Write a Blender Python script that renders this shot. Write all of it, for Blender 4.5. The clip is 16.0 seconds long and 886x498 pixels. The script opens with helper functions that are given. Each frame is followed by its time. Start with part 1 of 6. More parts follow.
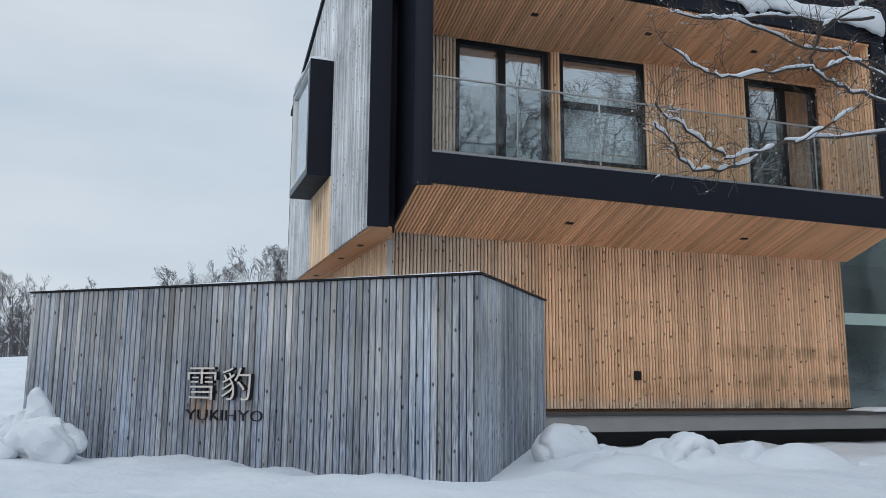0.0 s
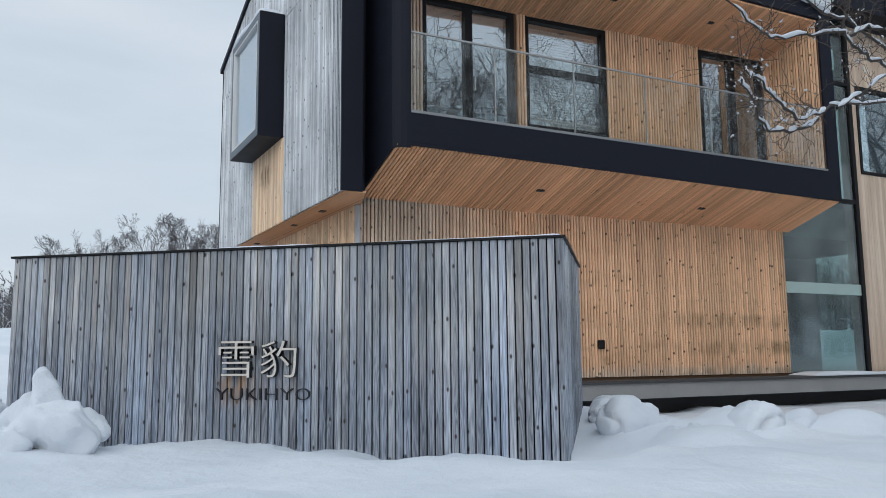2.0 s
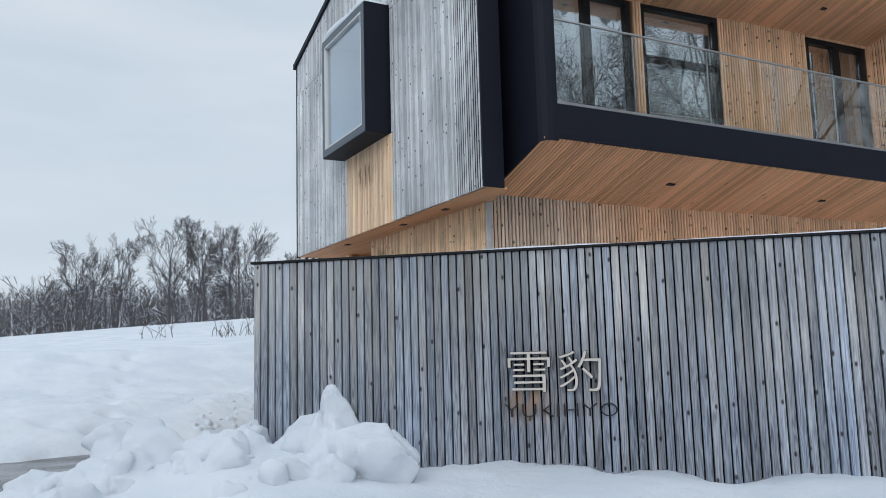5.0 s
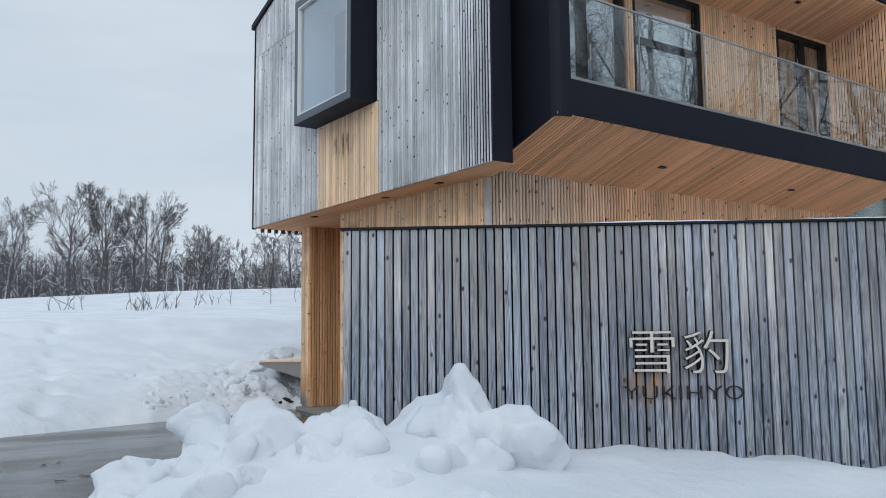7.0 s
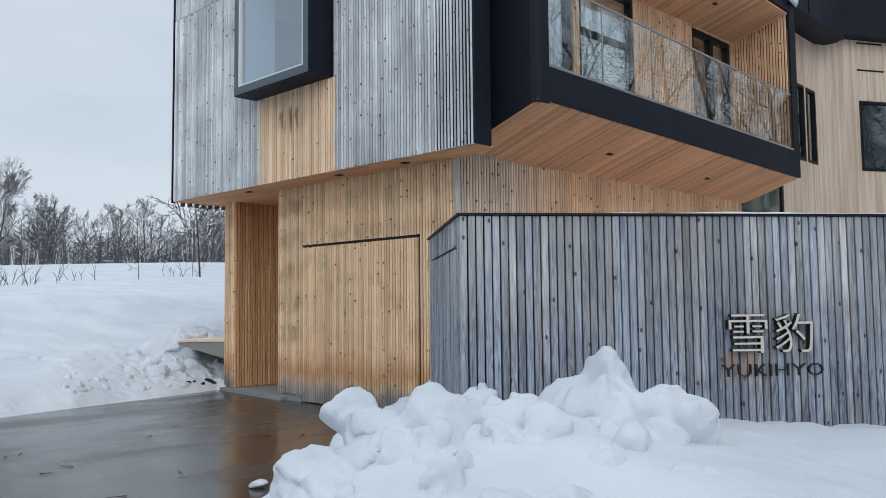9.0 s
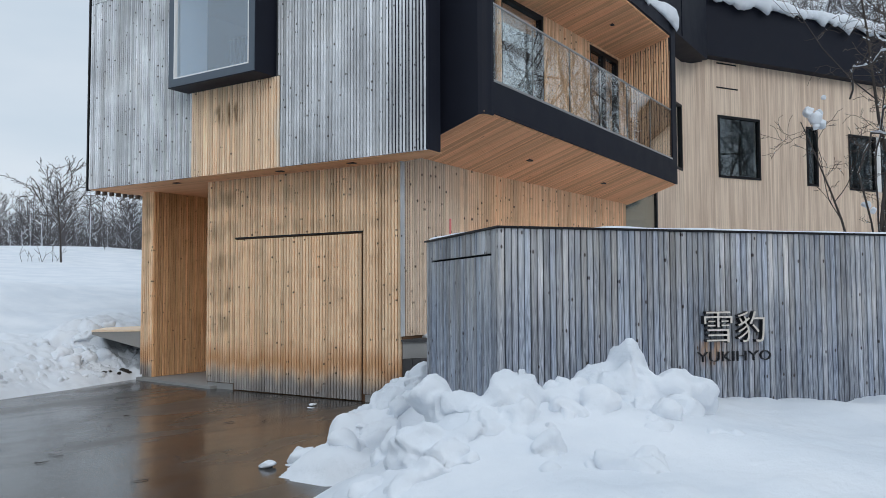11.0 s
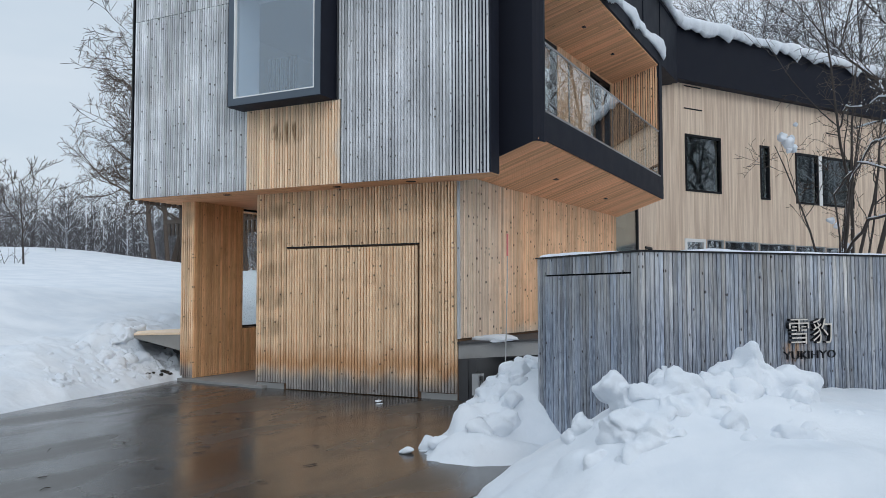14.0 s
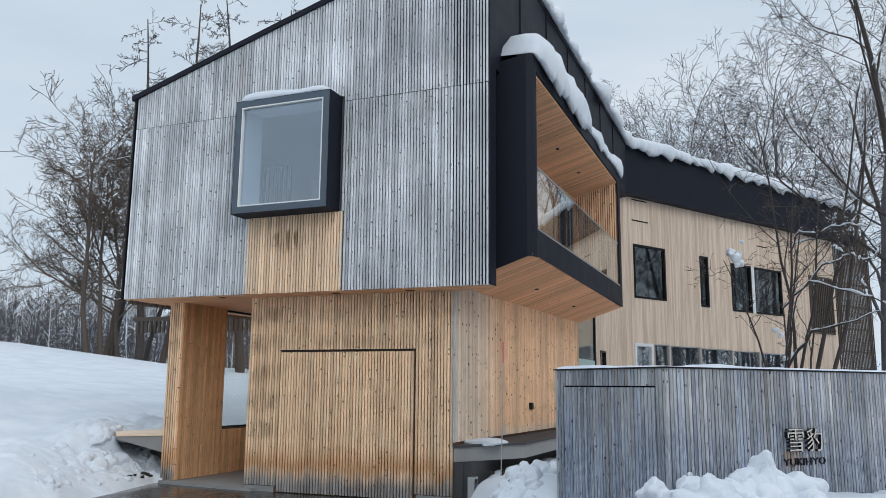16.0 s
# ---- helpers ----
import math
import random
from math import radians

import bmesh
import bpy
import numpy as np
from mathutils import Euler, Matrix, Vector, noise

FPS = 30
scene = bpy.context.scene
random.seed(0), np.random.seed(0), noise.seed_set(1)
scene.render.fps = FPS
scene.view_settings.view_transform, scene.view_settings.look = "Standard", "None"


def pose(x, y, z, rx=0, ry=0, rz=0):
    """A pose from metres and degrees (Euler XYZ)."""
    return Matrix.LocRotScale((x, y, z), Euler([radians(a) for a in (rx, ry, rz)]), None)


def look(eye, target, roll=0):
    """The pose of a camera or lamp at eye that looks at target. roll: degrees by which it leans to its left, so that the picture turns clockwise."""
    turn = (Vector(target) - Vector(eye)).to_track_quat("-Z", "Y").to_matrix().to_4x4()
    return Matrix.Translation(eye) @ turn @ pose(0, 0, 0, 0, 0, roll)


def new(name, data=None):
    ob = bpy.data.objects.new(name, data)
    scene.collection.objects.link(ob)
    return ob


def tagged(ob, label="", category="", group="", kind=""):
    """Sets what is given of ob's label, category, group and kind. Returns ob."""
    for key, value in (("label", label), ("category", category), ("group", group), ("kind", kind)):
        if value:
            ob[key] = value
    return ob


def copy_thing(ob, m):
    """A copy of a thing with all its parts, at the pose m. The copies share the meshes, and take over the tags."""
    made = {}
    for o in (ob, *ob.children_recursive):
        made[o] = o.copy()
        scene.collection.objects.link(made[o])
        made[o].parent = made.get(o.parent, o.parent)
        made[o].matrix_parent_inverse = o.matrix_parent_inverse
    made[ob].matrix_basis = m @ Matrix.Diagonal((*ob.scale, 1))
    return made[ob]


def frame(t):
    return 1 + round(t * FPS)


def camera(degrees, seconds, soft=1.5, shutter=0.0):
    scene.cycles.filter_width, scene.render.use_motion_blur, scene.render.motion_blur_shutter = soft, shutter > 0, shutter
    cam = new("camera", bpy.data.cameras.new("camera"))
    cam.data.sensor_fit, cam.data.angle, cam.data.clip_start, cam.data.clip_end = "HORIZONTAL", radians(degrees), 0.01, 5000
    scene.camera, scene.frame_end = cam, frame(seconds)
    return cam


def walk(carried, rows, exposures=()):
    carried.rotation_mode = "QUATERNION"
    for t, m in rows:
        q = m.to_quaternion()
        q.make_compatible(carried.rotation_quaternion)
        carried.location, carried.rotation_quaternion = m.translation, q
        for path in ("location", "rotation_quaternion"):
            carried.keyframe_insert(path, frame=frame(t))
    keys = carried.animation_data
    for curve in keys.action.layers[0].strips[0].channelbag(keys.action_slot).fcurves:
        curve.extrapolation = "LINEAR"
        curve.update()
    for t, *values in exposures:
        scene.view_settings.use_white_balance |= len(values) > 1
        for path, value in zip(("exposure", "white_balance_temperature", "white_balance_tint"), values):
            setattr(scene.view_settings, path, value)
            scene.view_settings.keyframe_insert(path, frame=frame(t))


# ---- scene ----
cam = camera(57.2, 16.0, 0.5)
PATH = [
    (0, (0.185, -0.098, 1.201), (0.83, 1.767, 1.531), 0.4),
    (0.5, (-0.089, 0.018, 1.196), (0.604, 1.869, 1.5), 0.5),
    (1, (-0.275, 0.245, 1.175), (0.463, 2.083, 1.456), 0.2),
    (1.5, (-0.437, 0.507, 1.203), (0.361, 2.322, 1.467), -0.2),
    (2, (-0.696, 0.759, 1.208), (0.211, 2.522, 1.469), -0.5),
    (2.5, (-0.872, 0.939, 1.214), (0.129, 2.652, 1.468), -0.3),
    (3, (-1.04, 1.178, 1.236), (0.002, 2.866, 1.497), 0.2),
    (3.5, (-1.352, 1.371, 1.254), (-0.325, 3.065, 1.527), 0.2),
    (4, (-1.546, 1.604, 1.236), (-0.573, 3.33, 1.511), -0.2),
    (4.5, (-1.705, 1.899, 1.264), (-0.77, 3.645, 1.541), -0.8),
    (5, (-2.076, 2.017, 1.308), (-1.147, 3.769, 1.565), -1.5),
    (5.2, (-2.166, 2.092, 1.327), (-1.243, 3.848, 1.577), -2.0),
    (7.3, (-3.092, 3.088, 1.317), (-1.906, 4.687, 1.511), -0.1),
    (7.5, (-3.216, 3.186, 1.326), (-2.007, 4.768, 1.515), 0.1),
    (8, (-3.585, 3.369, 1.361), (-2.301, 4.893, 1.539), -0.0),
    (8.5, (-3.804, 3.628, 1.358), (-2.434, 5.076, 1.519), -0.6),
    (9, (-4.149, 3.861, 1.378), (-2.706, 5.239, 1.517), -0.6),
    (9.5, (-4.491, 3.956, 1.403), (-2.984, 5.266, 1.526), -0.6),
    (9.7, (-4.627, 3.955, 1.404), (-3.095, 5.236, 1.524), -0.7),
    (11.8, (-6.118, 4.554, 1.494), (-4.398, 5.569, 1.61), 0.2),
    (12, (-6.278, 4.575, 1.487), (-4.556, 5.584, 1.612), 0.2),
    (12.5, (-6.621, 4.737, 1.517), (-4.88, 5.712, 1.652), -0.0),
    (13, (-6.91, 4.925, 1.55), (-5.148, 5.864, 1.668), -0.2),
    (13.5, (-7.229, 5.084, 1.565), (-5.454, 6.0, 1.67), -0.1),
    (14, (-7.449, 5.333, 1.558), (-5.674, 6.249, 1.663), -0.1),
    (14.5, (-7.793, 5.503, 1.581), (-6.022, 6.426, 1.687), -0.2),
    (15, (-8.057, 5.678, 1.617), (-6.281, 6.589, 1.747), -0.4),
    (15.5, (-8.295, 5.92, 1.64), (-6.506, 6.789, 1.848), -0.1),
    (16, (-8.583, 6.036, 1.686), (-6.753, 6.771, 2.023), 0.5),
]
walk(cam, [(t, look(eye, target, roll)) for t, eye, target, roll in PATH], [(0, -0.09), (2, -0.02), (3.5, 0.09), (5, -0.02), (7.5, -0.05), (9, -0.03), (12, 0.03), (14, 0.03), (16, 0.05)])

# world: an even overcast sky over a faint clear one, with one broad weak sun behind the cloud
world = bpy.data.worlds.new("world")
scene.world = world
world.use_nodes = True
wt = world.node_tree
wt.nodes.clear()
w_out = wt.nodes.new("ShaderNodeOutputWorld")
w_bg = wt.nodes.new("ShaderNodeBackground")
w_sky = wt.nodes.new("ShaderNodeTexSky")
w_sky.sky_type, w_sky.sun_disc = "NISHITA", False
w_sky.sun_elevation, w_sky.sun_rotation = radians(38), radians(215)
w_geo = wt.nodes.new("ShaderNodeTexCoord")
w_map = wt.nodes.new("ShaderNodeMapping")
w_map.inputs["Scale"].default_value = (1.2, 1.2, 4.5)
w_noise = wt.nodes.new("ShaderNodeTexNoise")
w_noise.inputs["Scale"].default_value, w_noise.inputs["Detail"].default_value = 1.6, 5
w_ramp = wt.nodes.new("ShaderNodeValToRGB")
w_ramp.color_ramp.elements[0].position, w_ramp.color_ramp.elements[0].color = 0.3, (0.56, 0.665, 0.77, 1)
w_ramp.color_ramp.elements[1].position, w_ramp.color_ramp.elements[1].color = 0.72, (0.735, 0.80, 0.875, 1)
w_scale = wt.nodes.new("ShaderNodeVectorMath")
w_scale.operation = "SCALE"
w_scale.inputs[3].default_value = 0.1
w_mix = wt.nodes.new("ShaderNodeMix")
w_mix.data_type = "RGBA"
w_mix.inputs[0].default_value = 0.93
wt.links.new(w_geo.outputs["Generated"], w_map.inputs[0])
wt.links.new(w_map.outputs[0], w_noise.inputs["Vector"])
wt.links.new(w_noise.outputs[0], w_ramp.inputs[0])
wt.links.new(w_sky.outputs[0], w_scale.inputs[0])
wt.links.new(w_scale.outputs[0], w_mix.inputs[6])
wt.links.new(w_ramp.outputs[0], w_mix.inputs[7])
w_sep = wt.nodes.new("ShaderNodeSeparateXYZ")
w_zen = wt.nodes.new("ShaderNodeMapRange")
w_zen.inputs["From Min"].default_value, w_zen.inputs["From Max"].default_value = 0.42, 1.0
w_zen.inputs["To Min"].default_value, w_zen.inputs["To Max"].default_value = 1.0, 1.35
w_lift = wt.nodes.new("ShaderNodeVectorMath")
w_lift.operation = "SCALE"
wt.links.new(w_geo.outputs["Generated"], w_sep.inputs[0])
wt.links.new(w_sep.outputs[2], w_zen.inputs["Value"])
wt.links.new(w_mix.outputs[2], w_lift.inputs[0])
wt.links.new(w_zen.outputs[0], w_lift.inputs[3])
wt.links.new(w_lift.outputs[0], w_bg.inputs[0])
wt.links.new(w_bg.outputs[0], w_out.inputs[0])
w_bg.inputs[1].default_value = 1.0
sun_data = bpy.data.lights.new("sun", "SUN")
sun_data.energy, sun_data.angle, sun_data.color = 0.95, radians(55), (1.0, 0.98, 0.95)
sun = new("sun", sun_data)
sun.matrix_basis = look((-16, -22, 17), (3, 8, 1))


# ---- materials ----
def node(nt, kind, ins=None):
    """A shader node with its inputs set or linked."""
    nd = nt.nodes.new(kind)
    return wire(nt, nd, ins or {})


def wire(nt, nd, ins):
    for key, value in ins.items():
        if isinstance(value, bpy.types.NodeSocket):
            nt.links.new(value, nd.inputs[key])
        else:
            nd.inputs[key].default_value = value
    return nd


def calc(nt, op, a, b=0.0, clamp=False):
    nd = node(nt, "ShaderNodeMath", {0: a, 1: b})
    nd.operation, nd.use_clamp = op, clamp
    return nd.outputs[0]


def span(nt, v, lo, hi, smooth=True):
    """0 below lo, 1 above hi."""
    nd = node(nt, "ShaderNodeMapRange", {"Value": v, "From Min": lo, "From Max": hi})
    nd.clamp = True
    nd.interpolation_type = "SMOOTHSTEP" if smooth else "LINEAR"
    return nd.outputs[0]


def blend(nt, f, a, b, kind="MIX"):
    nd = nt.nodes.new("ShaderNodeMix")
    nd.data_type, nd.blend_type = "RGBA", kind
    return wire(nt, nd, {0: f, 6: a, 7: b}).outputs[2]


def vec(nt, x, y, z=0.0):
    return node(nt, "ShaderNodeCombineXYZ", {0: x, 1: y, 2: z}).outputs[0]


def noise_of(nt, v, scale=1.0, detail=3.0, rough=0.55):
    return node(nt, "ShaderNodeTexNoise", {"Vector": v, "Scale": scale, "Detail": detail, "Roughness": rough}).outputs[0]


def start(name):
    m = bpy.data.materials.new(name)
    m.use_nodes = True
    nt = m.node_tree
    return m, nt, nt.nodes["Principled BSDF"]


def bump(nt, bsdf, height, strength=0.3, distance=0.01):
    nt.links.new(node(nt, "ShaderNodeBump", {"Height": height, "Strength": strength, "Distance": distance}).outputs[0], bsdf.inputs["Normal"])


def c4(r, g, b):
    return (r, g, b, 1.0)


def place(nt, ux=1.0, uy=1.0):
    """Run along the wall, height, x and y of the shaded point, in metres."""
    s = node(nt, "ShaderNodeSeparateXYZ", {0: node(nt, "ShaderNodeNewGeometry").outputs["Position"]})
    u = calc(nt, "ADD", calc(nt, "MULTIPLY", s.outputs[0], ux), calc(nt, "MULTIPLY", s.outputs[1], uy))
    return u, s.outputs[2], s.outputs[0], s.outputs[1]


def wood(name, dark, light, knots=0.6, ux=1.0, uy=1.0, weather=None, grey=(c4(0.2, 0.21, 0.22), c4(0.42, 0.43, 0.44)), vary=0.35, rough=0.75, stain=0.0, knot_scale=9.0, figure=0.0, blotch=0.4, tint=0.0, knot_size=0.085, rim=0.0, rails=None):
    """Sawn boards: grain along z, knots, a tint of its own for each board, and weathered grey by a mask."""
    m, nt, bsdf = start(name)
    u, z, x, y = place(nt, ux, uy)
    r = node(nt, "ShaderNodeObjectInfo").outputs["Random"]
    fine = noise_of(nt, vec(nt, calc(nt, "MULTIPLY", u, 130.0), calc(nt, "MULTIPLY", z, 5.0), calc(nt, "MULTIPLY", r, 40.0)), 1.0, 4.0)
    broad = noise_of(nt, vec(nt, calc(nt, "MULTIPLY", u, 16.0), calc(nt, "MULTIPLY", z, 0.8), calc(nt, "MULTIPLY", r, 9.0)), 1.0, 3.0)
    patch = noise_of(nt, vec(nt, calc(nt, "MULTIPLY", u, 1.1), calc(nt, "MULTIPLY", z, 0.9)), 1.0, 3.0)
    tone = calc(nt, "ADD", calc(nt, "MULTIPLY", fine, 0.55), calc(nt, "MULTIPLY", broad, 0.45))
    if figure:
        bent = vec(nt, calc(nt, "ADD", calc(nt, "MULTIPLY", u, 26.0), calc(nt, "MULTIPLY", r, 31.0)), calc(nt, "MULTIPLY", z, 1.6), calc(nt, "MULTIPLY", r, 17.0))
        rings = calc(nt, "FRACT", calc(nt, "MULTIPLY", noise_of(nt, bent, 1.0, 2.0), 9.0))
        rings = calc(nt, "ABSOLUTE", calc(nt, "SUBTRACT", rings, 0.5))
        tone = calc(nt, "ADD", calc(nt, "MULTIPLY", tone, 1.0 - 0.3 * figure), calc(nt, "MULTIPLY", rings, 0.6 * figure))
    f = span(nt, tone, 0.3, 0.7, False)
    col = blend(nt, f, dark, light)
    if weather:
        w = weather(nt, u, z, x, y)
        gf = span(nt, calc(nt, "ADD", calc(nt, "MULTIPLY", fine, 0.5), calc(nt, "MULTIPLY", patch, 0.5)), 0.25, 0.75, False)
        col = blend(nt, w, col, blend(nt, gf, grey[0], grey[1]))
    level = calc(nt, "ADD", 1.0 - vary / 2, calc(nt, "MULTIPLY", r, vary))
    level = calc(nt, "MULTIPLY", level, calc(nt, "ADD", 1.0 - blotch / 2, calc(nt, "MULTIPLY", patch, blotch)))
    col = blend(nt, 1.0, col, vec(nt, level, level, level), "MULTIPLY")
    if tint:
        hue = calc(nt, "FRACT", calc(nt, "MULTIPLY", r, 7.3))
        col = blend(nt, tint, col, blend(nt, 1.0, col, blend(nt, hue, c4(1.12, 1.0, 0.84), c4(0.9, 1.0, 1.12)), "MULTIPLY"))
    if stain:
        sm = noise_of(nt, vec(nt, calc(nt, "MULTIPLY", u, 2.6), calc(nt, "MULTIPLY", z, 3.2), 7.0), 1.0, 3.0)
        st = noise_of(nt, vec(nt, calc(nt, "MULTIPLY", u, 19.0), calc(nt, "MULTIPLY", z, 1.3), 3.0), 1.0, 3.0)
        sf = calc(nt, "MULTIPLY", span(nt, sm, 0.48, 0.72), span(nt, st, 0.35, 0.65))
        col = blend(nt, calc(nt, "MULTIPLY", sf, stain), col, c4(0.22, 0.105, 0.04))
    if rails:
        col = blend(nt, rails(nt, u, z, x, y), col, c4(0.16, 0.085, 0.035))
    if rim:
        edge = calc(nt, "ADD", z, calc(nt, "MULTIPLY", noise_of(nt, vec(nt, calc(nt, "MULTIPLY", u, 5.0), z, 2.0), 1.0, 4.0), -0.5))
        rf = calc(nt, "MULTIPLY", span(nt, edge, 0.0, 0.2), calc(nt, "SUBTRACT", 1.0, span(nt, edge, 0.2, 0.55)))
        col = blend(nt, calc(nt, "MULTIPLY", rf, rim), col, c4(0.52, 0.23, 0.08))
    vo = nt.nodes.new("ShaderNodeTexVoronoi")
    vo.voronoi_dimensions = "2D"
    wire(nt, vo, {"Vector": vec(nt, u, calc(nt, "MULTIPLY", z, 0.55)), "Scale": knot_scale})
    near = calc(nt, "SUBTRACT", 1.0, span(nt, vo.outputs["Distance"], 0.03, knot_size))
    pick = calc(nt, "GREATER_THAN", node(nt, "ShaderNodeSeparateColor", {0: vo.outputs["Color"]}).outputs[0], knots)
    kf = calc(nt, "MULTIPLY", calc(nt, "MULTIPLY", near, pick), 0.88)
    col = blend(nt, kf, col, c4(0.032, 0.02, 0.014))
    nt.links.new(col, bsdf.inputs["Base Color"])
    bsdf.inputs["Roughness"].default_value = rough
    bsdf.inputs["Specular IOR Level"].default_value = 0.25
    bump(nt, bsdf, tone, 0.35, 0.004)
    return m


def low_grey(nt, u, z, x, y):
    edge = calc(nt, "ADD", z, calc(nt, "MULTIPLY", noise_of(nt, vec(nt, calc(nt, "MULTIPLY", u, 4.5), z), 1.0, 5.0), -0.45))
    return calc(nt, "MULTIPLY", calc(nt, "SUBTRACT", 1.0, span(nt, edge, -0.12, 0.26)), 0.95)


def south_grey(nt, u, z, x, y):
    corner = calc(nt, "SUBTRACT", 1.0, span(nt, calc(nt, "ADD", x, calc(nt, "MULTIPLY", noise_of(nt, vec(nt, u, z), 1.3, 3.0), 1.2)), 4.4, 6.2))
    foot = calc(nt, "SUBTRACT", 1.0, span(nt, calc(nt, "ADD", z, calc(nt, "MULTIPLY", noise_of(nt, vec(nt, calc(nt, "MULTIPLY", u, 3.0), z), 1.0, 3.0), -0.3)), 0.7, 0.95))
    return calc(nt, "MULTIPLY", calc(nt, "MAXIMUM", corner, foot), 0.75)


def gable_grey(nt, u, z, x, y):
    return calc(nt, "SUBTRACT", 1.0, calc(nt, "MULTIPLY", span(nt, noise_of(nt, vec(nt, calc(nt, "MULTIPLY", u, 1.5), calc(nt, "MULTIPLY", z, 0.7)), 1.0, 3.0), 0.5, 0.8), 0.25))


def patch_grey(nt, u, z, x, y):
    wob = calc(nt, "MULTIPLY", noise_of(nt, vec(nt, calc(nt, "MULTIPLY", u, 4.0), z), 1.0, 3.0), 0.5)
    left = calc(nt, "MULTIPLY", span(nt, calc(nt, "ADD", y, wob), 14.1, 14.4), 0.6)
    right = calc(nt, "SUBTRACT", 1.0, span(nt, calc(nt, "ADD", y, wob), 12.45, 12.6))
    return calc(nt, "MULTIPLY", calc(nt, "MAXIMUM", left, right), 0.55)


def board_dry(nt, u, z, x, y):
    """The upper boards dry out paler than the damp foot."""
    wob = calc(nt, "MULTIPLY", noise_of(nt, vec(nt, calc(nt, "MULTIPLY", u, 1.3), z, 4.0), 1.0, 4.0), 0.9)
    streak = noise_of(nt, vec(nt, calc(nt, "MULTIPLY", u, 21.0), calc(nt, "MULTIPLY", z, 1.4), 6.0), 1.0, 3.0)
    return calc(nt, "MULTIPLY", span(nt, calc(nt, "ADD", z, wob), 1.35, 2.1), calc(nt, "ADD", 0.15, calc(nt, "MULTIPLY", span(nt, streak, 0.35, 0.65), 0.6)))


def smudges(nt, u, z, zmid, pitch, half, seed):
    """Dark damp marks over the fixing rails behind the slats."""
    t = calc(nt, "ABSOLUTE", calc(nt, "SUBTRACT", calc(nt, "FRACT", calc(nt, "DIVIDE", calc(nt, "SUBTRACT", z, zmid - pitch / 2), pitch)), 0.5))
    band = calc(nt, "SUBTRACT", 1.0, span(nt, calc(nt, "MULTIPLY", t, pitch), half * 0.2, half))
    blot = span(nt, noise_of(nt, vec(nt, calc(nt, "MULTIPLY", u, 5.0), calc(nt, "MULTIPLY", z, 1.2), seed), 1.0, 4.0), 0.36, 0.68)
    return calc(nt, "MULTIPLY", band, blot)


def west_rails(nt, u, z, x, y):
    edge = calc(nt, "MAXIMUM", calc(nt, "MULTIPLY", span(nt, y, 13.45, 13.75), calc(nt, "LESS_THAN", y, 14.5)), calc(nt, "MULTIPLY", span(nt, z, 2.2, 2.4), 0.55))
    m = calc(nt, "MULTIPLY", smudges(nt, u, z, 0.98, 0.47, 0.20, 3.0), calc(nt, "MAXIMUM", edge, 0.12))
    return calc(nt, "MULTIPLY", m, calc(nt, "MULTIPLY", span(nt, z, 0.7, 0.9), 0.58))


def south_rails(nt, u, z, x, y):
    m = calc(nt, "MULTIPLY", smudges(nt, u, z, 1.30, 0.42, 0.16, 8.0), span(nt, x, 7.2, 9.6))
    return calc(nt, "MULTIPLY", calc(nt, "MULTIPLY", m, calc(nt, "SUBTRACT", 1.0, span(nt, z, 1.85, 2.1))), 0.6)


def patch_smudge(nt, u, z, x, y):
    a = calc(nt, "DIVIDE", calc(nt, "SUBTRACT", y, 13.25), 0.42)
    b = calc(nt, "DIVIDE", calc(nt, "SUBTRACT", z, 4.02), 0.24)
    r = calc(nt, "ADD", calc(nt, "MULTIPLY", a, a), calc(nt, "MULTIPLY", b, b))
    grain = noise_of(nt, vec(nt, calc(nt, "MULTIPLY", u, 14.0), calc(nt, "MULTIPLY", z, 2.0), 5.0), 1.0, 3.0)
    return calc(nt, "MULTIPLY", calc(nt, "SUBTRACT", 1.0, span(nt, r, 0.1, 1.0)), span(nt, grain, 0.38, 0.72))


M_GARAGE = wood("larch_slats_west", c4(0.77, 0.475, 0.275), c4(1.0, 0.79, 0.555), weather=low_grey, grey=(c4(0.13, 0.125, 0.13), c4(0.40, 0.395, 0.39)), stain=0.35, knots=0.66, vary=0.4, blotch=0.3, knot_size=0.105, rim=0.6, rails=west_rails)
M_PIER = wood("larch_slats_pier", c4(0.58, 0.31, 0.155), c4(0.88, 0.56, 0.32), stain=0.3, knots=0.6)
M_SOUTH = wood("larch_slats_south", c4(0.74, 0.43, 0.245), c4(0.97, 0.675, 0.44), weather=south_grey, grey=(c4(0.58, 0.49, 0.40), c4(0.88, 0.77, 0.65)), stain=0.3, knots=0.25, knot_scale=7.5, knot_size=0.115, rails=south_rails)
M_SOFFIT = wood("larch_soffit", c4(0.66, 0.335, 0.17), c4(1.0, 0.58, 0.34), knots=0.9, ux=1.0, uy=0.02)
M_GABLE = wood("silvered_slats", c4(0.46, 0.40, 0.33), c4(0.66, 0.58, 0.48), weather=gable_grey, grey=(c4(0.38, 0.40, 0.425), c4(0.82, 0.84, 0.86)), knots=0.42, vary=0.5, blotch=0.65, knot_size=0.105)
M_PATCH = wood("sheltered_slats", c4(0.80, 0.52, 0.32), c4(1.0, 0.82, 0.61), weather=patch_grey, grey=(c4(0.5, 0.46, 0.4), c4(0.86, 0.82, 0.76)), knots=0.8, rails=patch_smudge)
